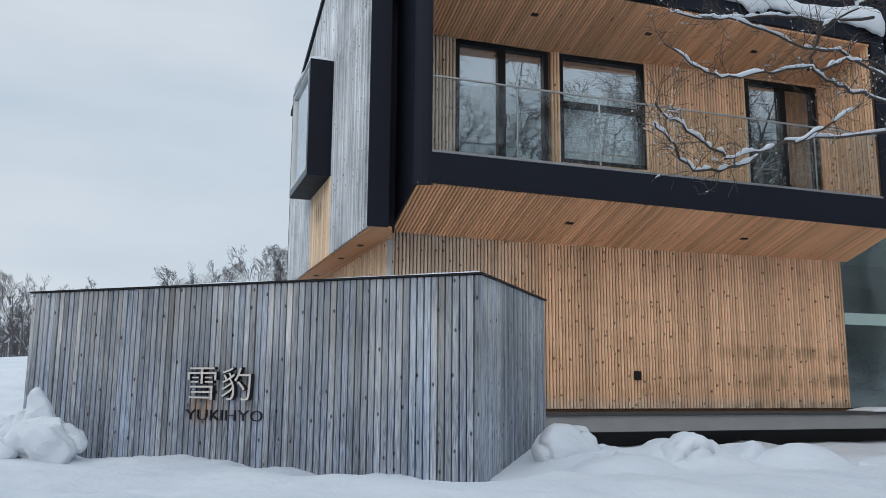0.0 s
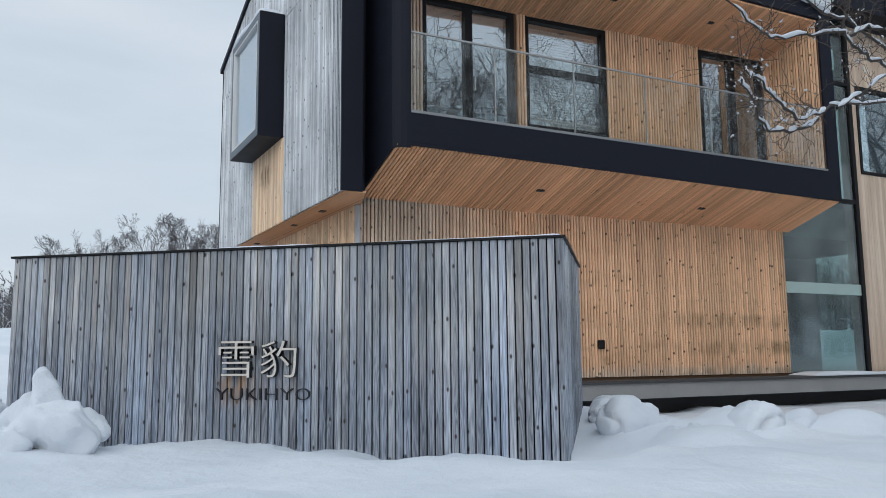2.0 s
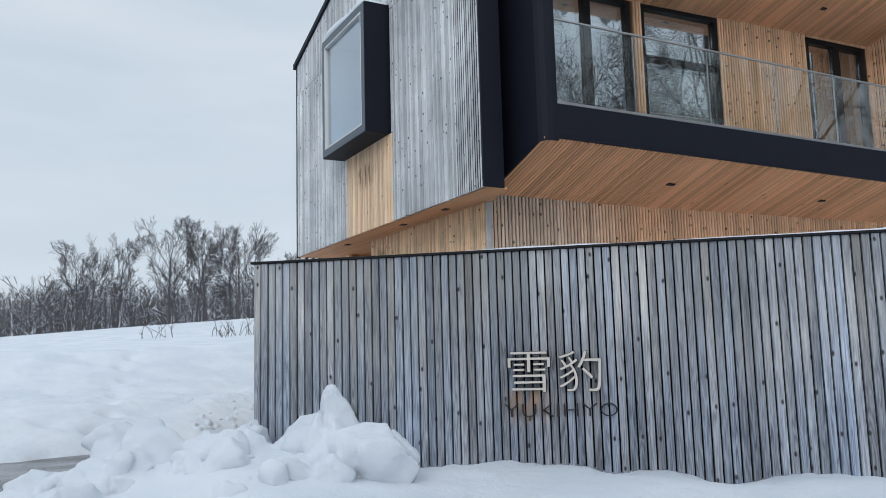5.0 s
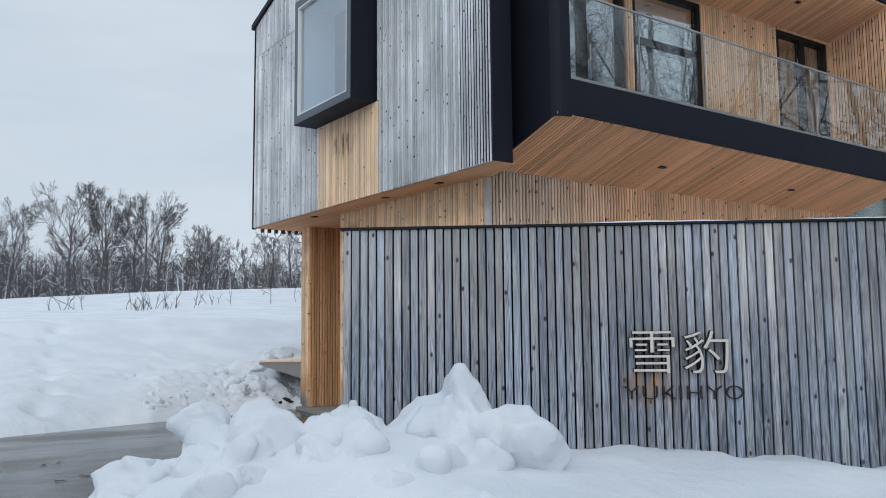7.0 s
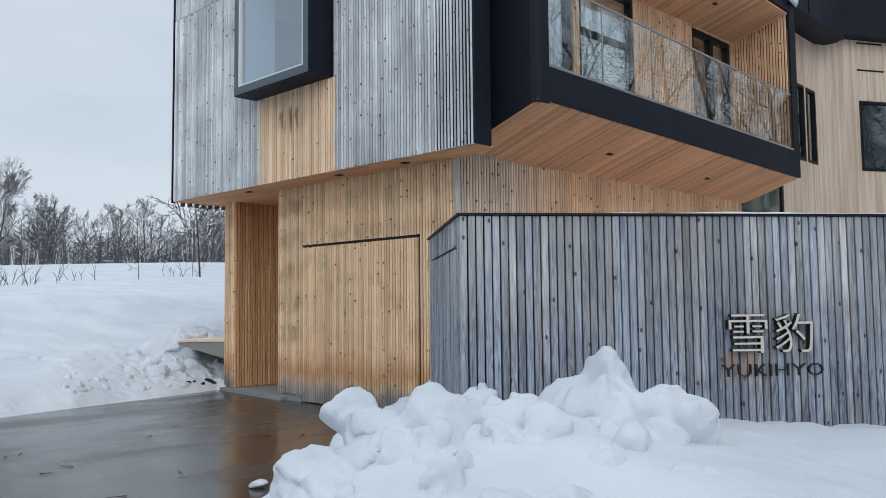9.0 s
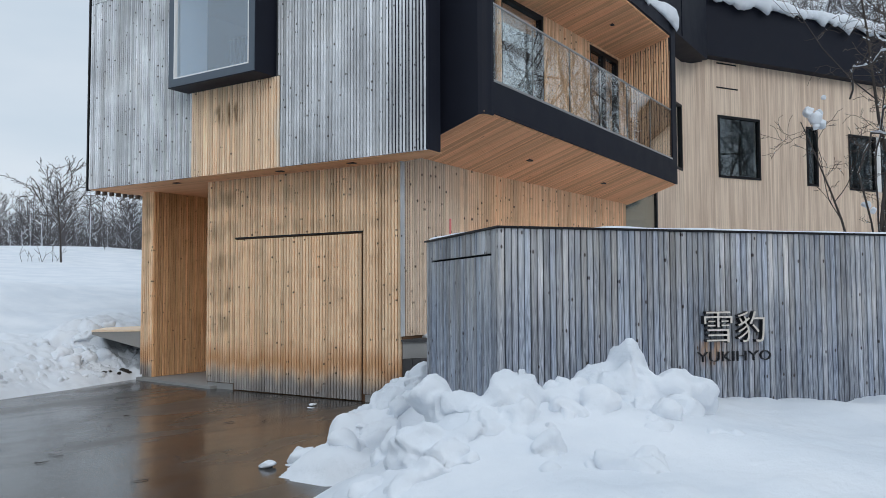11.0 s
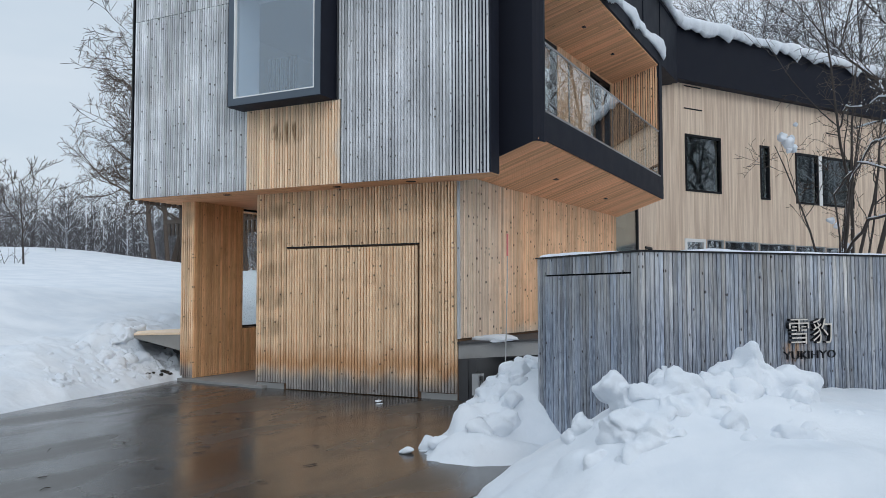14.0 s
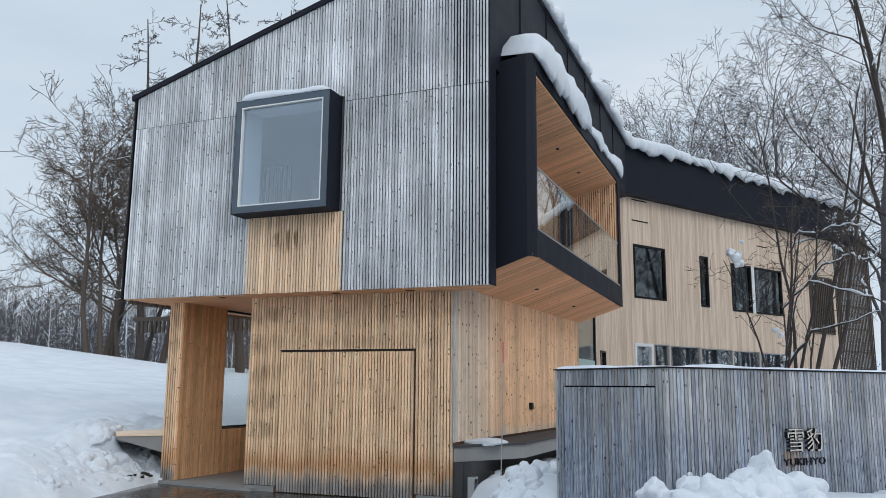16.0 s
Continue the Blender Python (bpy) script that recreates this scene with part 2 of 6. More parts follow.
M_BOARD = wood("weathered_boards", c4(0.10, 0.115, 0.148), c4(0.49, 0.535, 0.61), ux=1.408, uy=0.133, weather=board_dry, grey=(c4(0.22, 0.22, 0.225), c4(0.74, 0.73, 0.715)), knots=0.5, vary=0.55, rough=0.85, knot_scale=8.0, figure=0.7, blotch=1.0, tint=0.4, knot_size=0.085)


def rust_board():
    """The weathered boards with a rusty run below the raised characters."""
    m = M_BOARD.copy()
    m.name = "weathered_boards_rusty"
    nt = m.node_tree
    bsdf = nt.nodes["Principled BSDF"]
    old = bsdf.inputs["Base Color"].links[0].from_socket
    u, z, x, y = place(nt, 0.7705, -0.6374)
    run = noise_of(nt, vec(nt, calc(nt, "MULTIPLY", u, 40.0), calc(nt, "MULTIPLY", z, 6.0)), 1.0, 3.0)
    top = calc(nt, "MULTIPLY", span(nt, z, 0.84, 1.05), calc(nt, "SUBTRACT", 1.0, span(nt, z, 1.08, 1.12)))
    mid = calc(nt, "SUBTRACT", 1.0, span(nt, calc(nt, "ABSOLUTE", calc(nt, "SUBTRACT", u, -3.371)), 0.08, 0.13))
    f = calc(nt, "MULTIPLY", calc(nt, "MULTIPLY", top, span(nt, run, 0.36, 0.6)), calc(nt, "ADD", 0.10, calc(nt, "MULTIPLY", mid, 0.5)))
    nt.links.new(blend(nt, f, old, c4(0.55, 0.30, 0.13)), bsdf.inputs["Base Color"])
    return m


M_RUST = rust_board()


def plain(name, col, rough=0.5, metal=0.0, spec=0.5, mottling=0.15, scale=3.0, relief=0.1):
    """Paint, metal or stone with a little unevenness at two scales."""
    m, nt, bsdf = start(name)
    p = node(nt, "ShaderNodeNewGeometry").outputs["Position"]
    a = noise_of(nt, p, scale, 4.0)
    b = noise_of(nt, p, scale * 22, 3.0)
    k = calc(nt, "ADD", 1.0 - mottling, calc(nt, "MULTIPLY", calc(nt, "ADD", calc(nt, "MULTIPLY", a, 0.65), calc(nt, "MULTIPLY", b, 0.35)), 2 * mottling))
    nt.links.new(blend(nt, 1.0, c4(*col), vec(nt, k, k, k), "MULTIPLY"), bsdf.inputs["Base Color"])
    nt.links.new(span(nt, a, 0.0, 1.0, False), bsdf.inputs["Roughness"])
    rr = calc(nt, "ADD", rough - 0.1, calc(nt, "MULTIPLY", a, 0.2), True)
    nt.links.new(rr, bsdf.inputs["Roughness"])
    bsdf.inputs["Metallic"].default_value = metal
    bsdf.inputs["Specular IOR Level"].default_value = spec
    bump(nt, bsdf, b, relief, 0.003)
    return m


M_DARK = plain("dark_sheet_metal", (0.010, 0.012, 0.021), 0.6, 0.0, 0.22, 0.25)
M_BACK = plain("dark_backing", (0.13, 0.07, 0.038), 0.9)
M_BACKB = plain("black_backing", (0.012, 0.013, 0.015), 0.95, spec=0.1)
M_BACKG = plain("dark_backing_grey", (0.10, 0.104, 0.112), 0.9)
M_BLACK = plain("black_frame", (0.011, 0.011, 0.013), 0.5, spec=0.25)
M_STEEL = plain("brushed_steel", (0.5, 0.5, 0.5), 0.35, 0.9)
M_BLUEFR = plain("blue_grey_frame", (0.075, 0.10, 0.13), 0.4)
M_WHITE = plain("white_paint", (0.78, 0.78, 0.77), 0.6, mottling=0.05)
M_ROOM = plain("room_paint", (0.42, 0.43, 0.45), 0.8, mottling=0.05)
M_CONC = plain("cast_concrete", (0.29, 0.29, 0.285), 0.8, mottling=0.25, relief=0.3)
M_PLINTH = plain("dark_plinth", (0.055, 0.055, 0.058), 0.8, mottling=0.3)
M_CURTAIN = plain("dark_curtain", (0.05, 0.05, 0.055), 0.9)
M_BLIND = plain("pale_blind", (0.86, 0.84, 0.79), 0.8, mottling=0.05)
M_GREENB = plain("green_band", (0.42, 0.55, 0.52), 0.4)
M_RED = plain("red_marker", (0.80, 0.22, 0.22), 0.5)
M_FACE = plain("pale_bronze_face", (0.70, 0.645, 0.57), 0.4, 0.2)
M_LEAD = plain("dark_bronze", (0.012, 0.013, 0.017), 0.5, 0.0)
M_LATT = plain("dark_batten", (0.09, 0.07, 0.055), 0.8)
M_BARK = plain("bark", (0.06, 0.05, 0.046), 0.9, mottling=0.5, scale=6.0, relief=0.6)
M_FARBARK = plain("far_bark", (0.105, 0.10, 0.105), 0.95, mottling=0.4)
M_PALEBARK = plain("pale_bark", (0.10, 0.078, 0.064), 0.9, mottling=0.5, scale=5.0, relief=0.5)
M_DEBRIS = plain("dark_debris", (0.03, 0.025, 0.02), 0.9)


def siding():
    """Pale limed boards, narrow and upright, with faint runs."""
    m, nt, bsdf = start("limed_siding")
    u, z, x, y = place(nt, 0.857, -0.515)
    t = calc(nt, "MULTIPLY", u, 1 / 0.07)
    fr = calc(nt, "FRACT", t)
    ident = noise_of(nt, vec(nt, calc(nt, "MULTIPLY", calc(nt, "FLOOR", t), 7.31), 0.5), 1.0, 0.0)
    joint = calc(nt, "SUBTRACT", 1.0, span(nt, calc(nt, "MINIMUM", fr, calc(nt, "SUBTRACT", 1.0, fr)), 0.0, 0.09))
    run = noise_of(nt, vec(nt, calc(nt, "MULTIPLY", u, 9.0), calc(nt, "MULTIPLY", z, 0.5)), 1.0, 4.0)
    col = blend(nt, span(nt, calc(nt, "ADD", calc(nt, "MULTIPLY", run, 0.7), calc(nt, "MULTIPLY", ident, 0.3)), 0.35, 0.65), c4(0.61, 0.455, 0.34), c4(0.83, 0.675, 0.53))
    col = blend(nt, calc(nt, "MULTIPLY", joint, 0.32), col, c4(0.2, 0.15, 0.11))
    nt.links.new(col, bsdf.inputs["Base Color"])
    bsdf.inputs["Roughness"].default_value = 0.75
    bump(nt, bsdf, calc(nt, "SUBTRACT", 1.0, joint), 0.5, 0.006)
    return m


M_SIDING = siding()


def snow():
    m, nt, bsdf = start("snow")
    p = node(nt, "ShaderNodeNewGeometry").outputs["Position"]
    a = noise_of(nt, p, 1.1, 4.0)
    b = noise_of(nt, p, 14.0, 5.0, 0.65)
    c = noise_of(nt, p, 160.0, 2.0)
    col = blend(nt, span(nt, a, 0.3, 0.7), c4(0.69, 0.74, 0.80), c4(0.79, 0.825, 0.87))
    nt.links.new(col, bsdf.inputs["Base Color"])
    bsdf.inputs["Roughness"].default_value = 0.7
    bsdf.inputs["Specular IOR Level"].default_value = 0.2
    bsdf.inputs["Subsurface Weight"].default_value = 0.0
    bump(nt, bsdf, calc(nt, "ADD", calc(nt, "MULTIPLY", b, 0.8), calc(nt, "MULTIPLY", c, 0.12)), 0.5, 0.035)
    return m


M_SNOW = snow()


def wet_paving():
    """Wet dark paving: glossy puddled areas, drier rough ones, grit."""
    m, nt, bsdf = start("wet_paving")
    p = node(nt, "ShaderNodeNewGeometry").outputs["Position"]
    sx = node(nt, "ShaderNodeMapping", {0: p, 3: (0.35, 0.9, 1.0)}).outputs[0]
    wet = noise_of(nt, sx, 1.2, 4.0)
    grit = noise_of(nt, p, 60.0, 4.0, 0.7)
    ripple = noise_of(nt, sx, 7.0, 3.0)
    col = blend(nt, span(nt, wet, 0.35, 0.65), c4(0.030, 0.027, 0.025), c4(0.060, 0.053, 0.046))
    col = blend(nt, calc(nt, "MULTIPLY", span(nt, grit, 0.55, 0.75), 0.5), col, c4(0.10, 0.09, 0.08))
    nt.links.new(col, bsdf.inputs["Base Color"])
    rg = calc(nt, "ADD", calc(nt, "MULTIPLY", span(nt, wet, 0.38, 0.68), 0.22), calc(nt, "ADD", 0.10, calc(nt, "MULTIPLY", grit, 0.08)))
    nt.links.new(rg, bsdf.inputs["Roughness"])
    bsdf.inputs["Specular IOR Level"].default_value = 0.6
    bump(nt, bsdf, calc(nt, "ADD", calc(nt, "MULTIPLY", ripple, 0.5), calc(nt, "MULTIPLY", grit, 0.25)), 0.12, 0.02)
    return m


M_PAVE = wet_paving()


def glazing(name, tint, mirror, rough=0.0):
    """A pane that lets light through and mirrors more the flatter it is seen."""
    m, nt, bsdf = start(name)
    nt.nodes.remove(bsdf)
    face = node(nt, "ShaderNodeLayerWeight", {"Blend": 0.5}).outputs["Facing"]
    fac = calc(nt, "ADD", calc(nt, "MULTIPLY", calc(nt, "POWER", face, 3.5), 0.75), mirror, True)
    tr = node(nt, "ShaderNodeBsdfTransparent", {0: c4(*tint)}).outputs[0]
    gl = node(nt, "ShaderNodeBsdfGlossy", {"Color": c4(0.95, 0.97, 0.98), "Roughness": rough}).outputs[0]
    mx = node(nt, "ShaderNodeMixShader", {0: fac, 1: tr, 2: gl}).outputs[0]
    nt.links.new(mx, nt.nodes["Material Output"].inputs[0])
    return m


M_GLASS = glazing("window_glass", (0.86, 0.92, 0.96), 0.36)
M_WINGGL = glazing("wing_glass", (0.70, 0.78, 0.80), 0.13)
M_LINKGL = glazing("green_glass", (0.46, 0.60, 0.58), 0.17, 0.07)
M_RAILGL = glazing("rail_glass", (0.93, 0.955, 0.95), 0.06)
M_BAYGL = glazing("bay_glass", (0.76, 0.87, 0.97), 0.20)

# ---- helpers for building ----
WORLD = {}


def thing(name, base=(0, 0, 0), label="", category="", group="", kind=""):
    """An Empty at the base of a thing that parents its parts."""
    ob = new(name)
    ob.empty_display_size = 0.2
    ob.matrix_basis = Matrix.Translation(base)
    WORLD[ob.name] = ob.matrix_basis.copy()
    return tagged(ob, label, category, group, kind)


def finish(bm, name):
    me = bpy.data.meshes.new(name)
    bmesh.ops.recalc_face_normals(bm, faces=bm.faces)
    bm.to_mesh(me)
    bm.free()
    return me


def part(name, data, material, parent=None, label="", m=None, smooth=False):
    """Links a bmesh or mesh as one object, in world place m, under a thing or a part."""
    me = finish(data, name) if isinstance(data, bmesh.types.BMesh) else data
    if material and not me.materials:
        me.materials.append(material)
    if smooth:
        for poly in me.polygons:
            poly.use_smooth = True
    ob = new(name, me)
    m = m or Matrix.Identity(4)
    if parent:
        ob.parent = parent
        ob.matrix_parent_inverse = WORLD[parent.name].inverted()
    ob.matrix_basis = m
    WORLD[ob.name] = m.copy()
    return tagged(ob, label)


def facade(x, y, z, yaw):
    """A wall's own frame: x along it to the right as seen from outside, y inwards, z up."""
    return pose(x, y, z, 0, 0, yaw)


def bx(bm, x0, x1, y0, y1, z0, z1, bevel=0.0):
    res = bmesh.ops.create_cube(bm, size=1.0, matrix=Matrix.LocRotScale(((x0 + x1) / 2, (y0 + y1) / 2, (z0 + z1) / 2), None, (x1 - x0, y1 - y0, z1 - z0)))
    if bevel:
        edges = {e for v in res["verts"] for e in v.link_edges}
        bmesh.ops.bevel(bm, geom=list(edges), offset=bevel, segments=1, affect="EDGES")


def box(x0, x1, y0, y1, z0, z1, bevel=0.0):
    bm = bmesh.new()
    bx(bm, x0, x1, y0, y1, z0, z1, bevel)
    return bm


def prism(bm, pts, z0, z1):
    """An upright prism over a plan polygon; z0 and z1 are numbers or one height a corner."""
    k = len(pts)
    lo = z0 if isinstance(z0, (list, tuple)) else [z0] * k
    hi = z1 if isinstance(z1, (list, tuple)) else [z1] * k
    a = [bm.verts.new((p[0], p[1], h)) for p, h in zip(pts, lo)]
    b = [bm.verts.new((p[0], p[1], h)) for p, h in zip(pts, hi)]
    bm.faces.new(a[::-1])
    bm.faces.new(b)
    for i in range(k):
        j = (i + 1) % k
        bm.faces.new((a[i], a[j], b[j], b[i]))


def spans(u0, u1, z0, z1, holes):
    """The upright stretches left of z0..z1 over u0..u1 once the holes are taken out."""
    left = [(z0, z1)]
    for h in holes:
        if h[0] < u1 - 1e-4 and h[1] > u0 + 1e-4:
            nxt = []
            for a, b in left:
                if h[2] >= b or h[3] <= a:
                    nxt.append((a, b))
                    continue
                if h[2] > a:
                    nxt.append((a, h[2]))
                if h[3] < b:
                    nxt.append((h[3], b))
            left = nxt
    return [s for s in left if s[1] - s[0] > 0.01]


def wall_mesh(u0, u1, z0, top, thick, holes=(), y0=0.0):
    """A wall with thickness and openings through it, as one shell; top is a height or a function of u."""
    high = top if callable(top) else (lambda u: top)
    us = sorted({u0, u1, *[c for h in holes for c in h[:2] if u0 < c < u1]})
    zs = sorted({z0, *[c for h in holes for c in h[2:] if z0 < c < min(high(u0), high(u1))]})
    bm, made, faces = bmesh.new(), {}, {}

    def vert(i, j, y):
        if (i, j, y) not in made:
            made[i, j, y] = bm.verts.new((us[i], y, high(us[i]) if j == len(zs) else zs[j]))
        return made[i, j, y]

    for i in range(len(us) - 1):
        for j in range(len(zs)):
            um, zm = (us[i] + us[i + 1]) / 2, (zs[j] + 1e-3 if j == len(zs) - 1 else (zs[j] + zs[j + 1]) / 2)
            if any(h[0] < um < h[1] and h[2] < zm < h[3] for h in holes):
                continue
            ring = [(i, j), (i + 1, j), (i + 1, j + 1), (i, j + 1)]
            bm.faces.new([vert(a, b, y0) for a, b in ring])
            bm.faces.new([vert(a, b, y0 + thick) for a, b in ring][::-1])
            for e in zip(ring, ring[1:] + ring[:1]):
                key = tuple(sorted(e))
                faces[key] = None if key in faces else e
    for e in faces.values():
        if e:
            (a, b), (c, d) = e
            bm.faces.new((vert(a, b, y0), vert(c, d, y0), vert(c, d, y0 + thick), vert(a, b, y0 + thick)))
    return bm


SLATS = {}


def slat_mesh(w, d, length, slope=0.0, mat=None, ease=0.005):
    """One slat, its front edges eased; the top may be cut on a slope."""
    key = (round(w, 4), round(d, 4), round(length, 3), round(slope, 3), mat.name)
    if key not in SLATS:
        c = min(ease, w * 0.2)
        prof = [(0, 0), (w, 0), (w, -d + c), (w - c, -d), (c, -d), (0, -d + c)]
        vs = [(x, y, 0) for x, y in prof] + [(x, y, length + slope * x) for x, y in prof]
        k = len(prof)
        fs = [tuple(range(k, 2 * k)), tuple(range(k))[::-1]] + [(i, (i + 1) % k, k + (i + 1) % k, k + i) for i in range(1, k)]
        me = bpy.data.meshes.new("slat")
        me.from_pydata(vs, [], fs)
        me.materials.append(mat)
        SLATS[key] = me
    return SLATS[key]


def slats(parent, m, u0, u1, z0, top, mat, holes=(), pitch=0.052, gap=0.0155, d=0.034, y0=0.0, name="slat", jitter=0.003, ease=0.007):
    """Slats side by side on a wall, each an object of its own."""
    high = top if callable(top) else (lambda u: top)
    count = max(1, round((u1 - u0) / pitch))
    step = (u1 - u0) / count
    rnd = random.Random(round(u0 * 100) + round(u1 * 10))
    for i in range(count):
        a = u0 + i * step
        w = step - gap
        zt = high(a)
        for lo, hi in spans(a, a + w, z0, zt, holes):
            slope = (high(a + w) - zt) / w if hi == zt and callable(top) else 0.0
            me = slat_mesh(w, d, hi - lo, slope, mat, ease)
            part(name, me, None, parent, m=m @ Matrix.Translation((a + gap / 2, y0 + rnd.uniform(-jitter, jitter), lo)))


def frame_ring(bm, u0, u1, z0, z1, w, y0, y1):
    """A rectangular frame as one closed ring."""
    loops = []
    for y in (y0, y1):
        for e in (0, w):
            loops.append([bm.verts.new(c) for c in ((u0 + e, y, z0 + e), (u1 - e, y, z0 + e), (u1 - e, y, z1 - e), (u0 + e, y, z1 - e))])
    fo, fi, bo, bi = loops
    for k in range(4):
        n = (k + 1) % 4
        bm.faces.new((fo[k], fo[n], fi[n], fi[k]))
        bm.faces.new((bo[n], bo[k], bi[k], bi[n]))
        bm.faces.new((fo[n], fo[k], bo[k], bo[n]))
        bm.faces.new((fi[k], fi[n], bi[n], bi[k]))


def window(parent, m, u0, u1, z0, z1, name="window", depth=0.1, w=0.06, bars=(), glass=None, y0=-0.02, frame_mat=None, label="black-framed window"):
    """A framed window: frame, uprights between the panes, and each pane."""
    bm = bmesh.new()
    frame_ring(bm, u0, u1, z0, z1, w, y0, y0 + depth)
    win = part(name, bm, frame_mat or M_BLACK, parent, label, m)
    edges = [u0 + w] + [c for b in bars for c in (b - w * 0.8, b + w * 0.8)] + [u1 - w]
    for b in bars:
        part("mullion", box(b - w * 0.8, b + w * 0.8, y0 + 0.005, y0 + depth - 0.005, z0 + w, z1 - w), frame_mat or M_BLACK, win, m=m)
    for a, b in zip(edges[::2], edges[1::2]):
        p = part("pane", box(a, b, y0 + depth * 0.45, y0 + depth * 0.45 + 0.012, z0 + w, z1 - w), glass or M_GLASS, win, m=m)
        p.visible_shadow = False
    return win


def hash2(ix, iy, s):
    v = np.sin(ix * 127.1 + iy * 311.7 + s * 74.7) * 43758.5453
    return v - np.floor(v)


def vnoise(x, y, s=0.0):
    ix, iy = np.floor(x), np.floor(y)
    fx, fy = x - ix, y - iy
    fx, fy = fx * fx * (3 - 2 * fx), fy * fy * (3 - 2 * fy)
    a, b = hash2(ix, iy, s), hash2(ix + 1, iy, s)
    c, d = hash2(ix, iy + 1, s), hash2(ix + 1, iy + 1, s)
    return (a * (1 - fx) + b * fx) * (1 - fy) + (c * (1 - fx) + d * fx) * fy - 0.5


def fbm(x, y, s=0.0, octaves=4):
    t, amp = 0.0, 1.0
    for i in range(octaves):
        t = t + amp * vnoise(x * 2 ** i, y * 2 ** i, s + i * 3.7)
        amp *= 0.5
    return t


def smooth01(v):
    v = np.clip(v, 0, 1)
    return v * v * (3 - 2 * v)


# ---- the ground: one sheet of snow, a cleared wet forecourt, banks and heaps ----
# plan of the cleared paving
CLEARED = [(3.25, 16.2), (1.6, 15.75), (0.2, 15.45), (-2.2, 14.8), (-14, 11.6), (-40, 5), (-40, -9), (-9, 1.6), (-4, -0.2), (1.5, -3.4), (14, -11), (14, -8.2),
           (4.2, -1.7), (1.5, 0.5), (-0.1, 2.0), (-1.2, 3.1), (-2.2, 4.1), (-3.0, 5.1), (-3.2, 6.0), (-2.95, 6.95), (-2.4, 7.7), (-1.8, 8.02), (-1.1, 7.9), (-0.45, 7.95), (-0.8, 8.45), (-0.72, 8.95), (-0.1, 9.3), (0.9, 9.5), (2.1, 9.6), (2.6, 10.1), (3.25, 10.5)]
SHED = ((-0.78, 6.95), -39.6, 3.69, 1.70, 1.90)


def outside(x, y, poly):
    """Signed distance to a plan polygon, positive outside it."""
    best = np.full(x.shape, 1e9)
    inside = np.zeros(x.shape, bool)
    for (ax, ay), (bx_, by_) in zip(poly, poly[1:] + poly[:1]):
        ex, ey = bx_ - ax, by_ - ay
        k = np.clip(((x - ax) * ex + (y - ay) * ey) / (ex * ex + ey * ey), 0, 1)
        best = np.minimum(best, np.hypot(x - ax - k * ex, y - ay - k * ey))
        cross = (ay > y) != (by_ > y)
        with np.errstate(divide="ignore", invalid="ignore"):
            xi = ax + (y - ay) * ex / (ey if ey else 1e-9)
        inside ^= cross & (x < xi)
    return np.where(inside, -best, best)


# heaps: x, y, height above the bank, spread
HEAPS = [(2.9, 5.05, 0.26, 0.36), (3.5, 4.75, 0.16, 0.4), (-1.25, 6.3, 0.16, 0.6), (-0.60, 6.25, 0.12, 0.25), (-1.2, 6.6, 0.16, 0.45), (-1.65, 6.85, 0.16, 0.36), (-1.0, 5.9, 0.03, 0.45), (-1.85, 6.3, 0.08, 0.42), (-0.3, 4.9, -0.10, 0.6), (3.07, 5.45, 0.22, 0.26), (3.6, 4.75, 0.18, 0.32), (4.3, 5.2, 0.10, 0.45), (2.75, 5.1, 0.1, 0.3),
         (0.9, 8.72, 0.20, 0.36), (0.45, 8.85, 0.08, 0.3), (1.5, 9.0, 0.1, 0.4), (-0.15, 7.85, -0.5, 0.36), (-0.7, 7.5, -0.3, 0.3), (0.1, 8.2, -0.3, 0.3), (-0.15, 8.4, -0.35, 0.28), (3.6, 17.9, 0.55, 0.7), (5.0, 18.6, 0.55, 1.2), (2.6, 17.6, 0.18, 0.7), (1.4, 17.2, 0.10, 0.8)]


rnd = random.Random(41)
CLODS = []
for k in range(36):
    t = rnd.random() * 0.8
    cx, cy = -2.3 + 2.3 * t + rnd.gauss(0, 0.22), 7.0 - 1.4 * t + rnd.gauss(-0.15, 0.32)
    CLODS.append((cx, cy, rnd.uniform(0.06, 0.16), 0.56 - 0.22 * abs(t - 0.6) - 0.12 * max(0, 6.0 - cy)))
for k in range(16):
    CLODS.append((rnd.uniform(0.0, 1.5), rnd.uniform(8.5, 9.05), rnd.uniform(0.08, 0.2), 0.32))
for k in range(8):
    CLODS.append((rnd.uniform(2.6, 4.8), rnd.uniform(4.3, 5.8), rnd.uniform(0.2, 0.4), 0.60))
for k in range(40):
    cx = rnd.uniform(1.4, 4.2)
    CLODS.append((cx, 16.3 + 0.25 * (cx - 2) + rnd.uniform(0.0, 1.6), rnd.uniform(0.05, 0.14), 0.30))


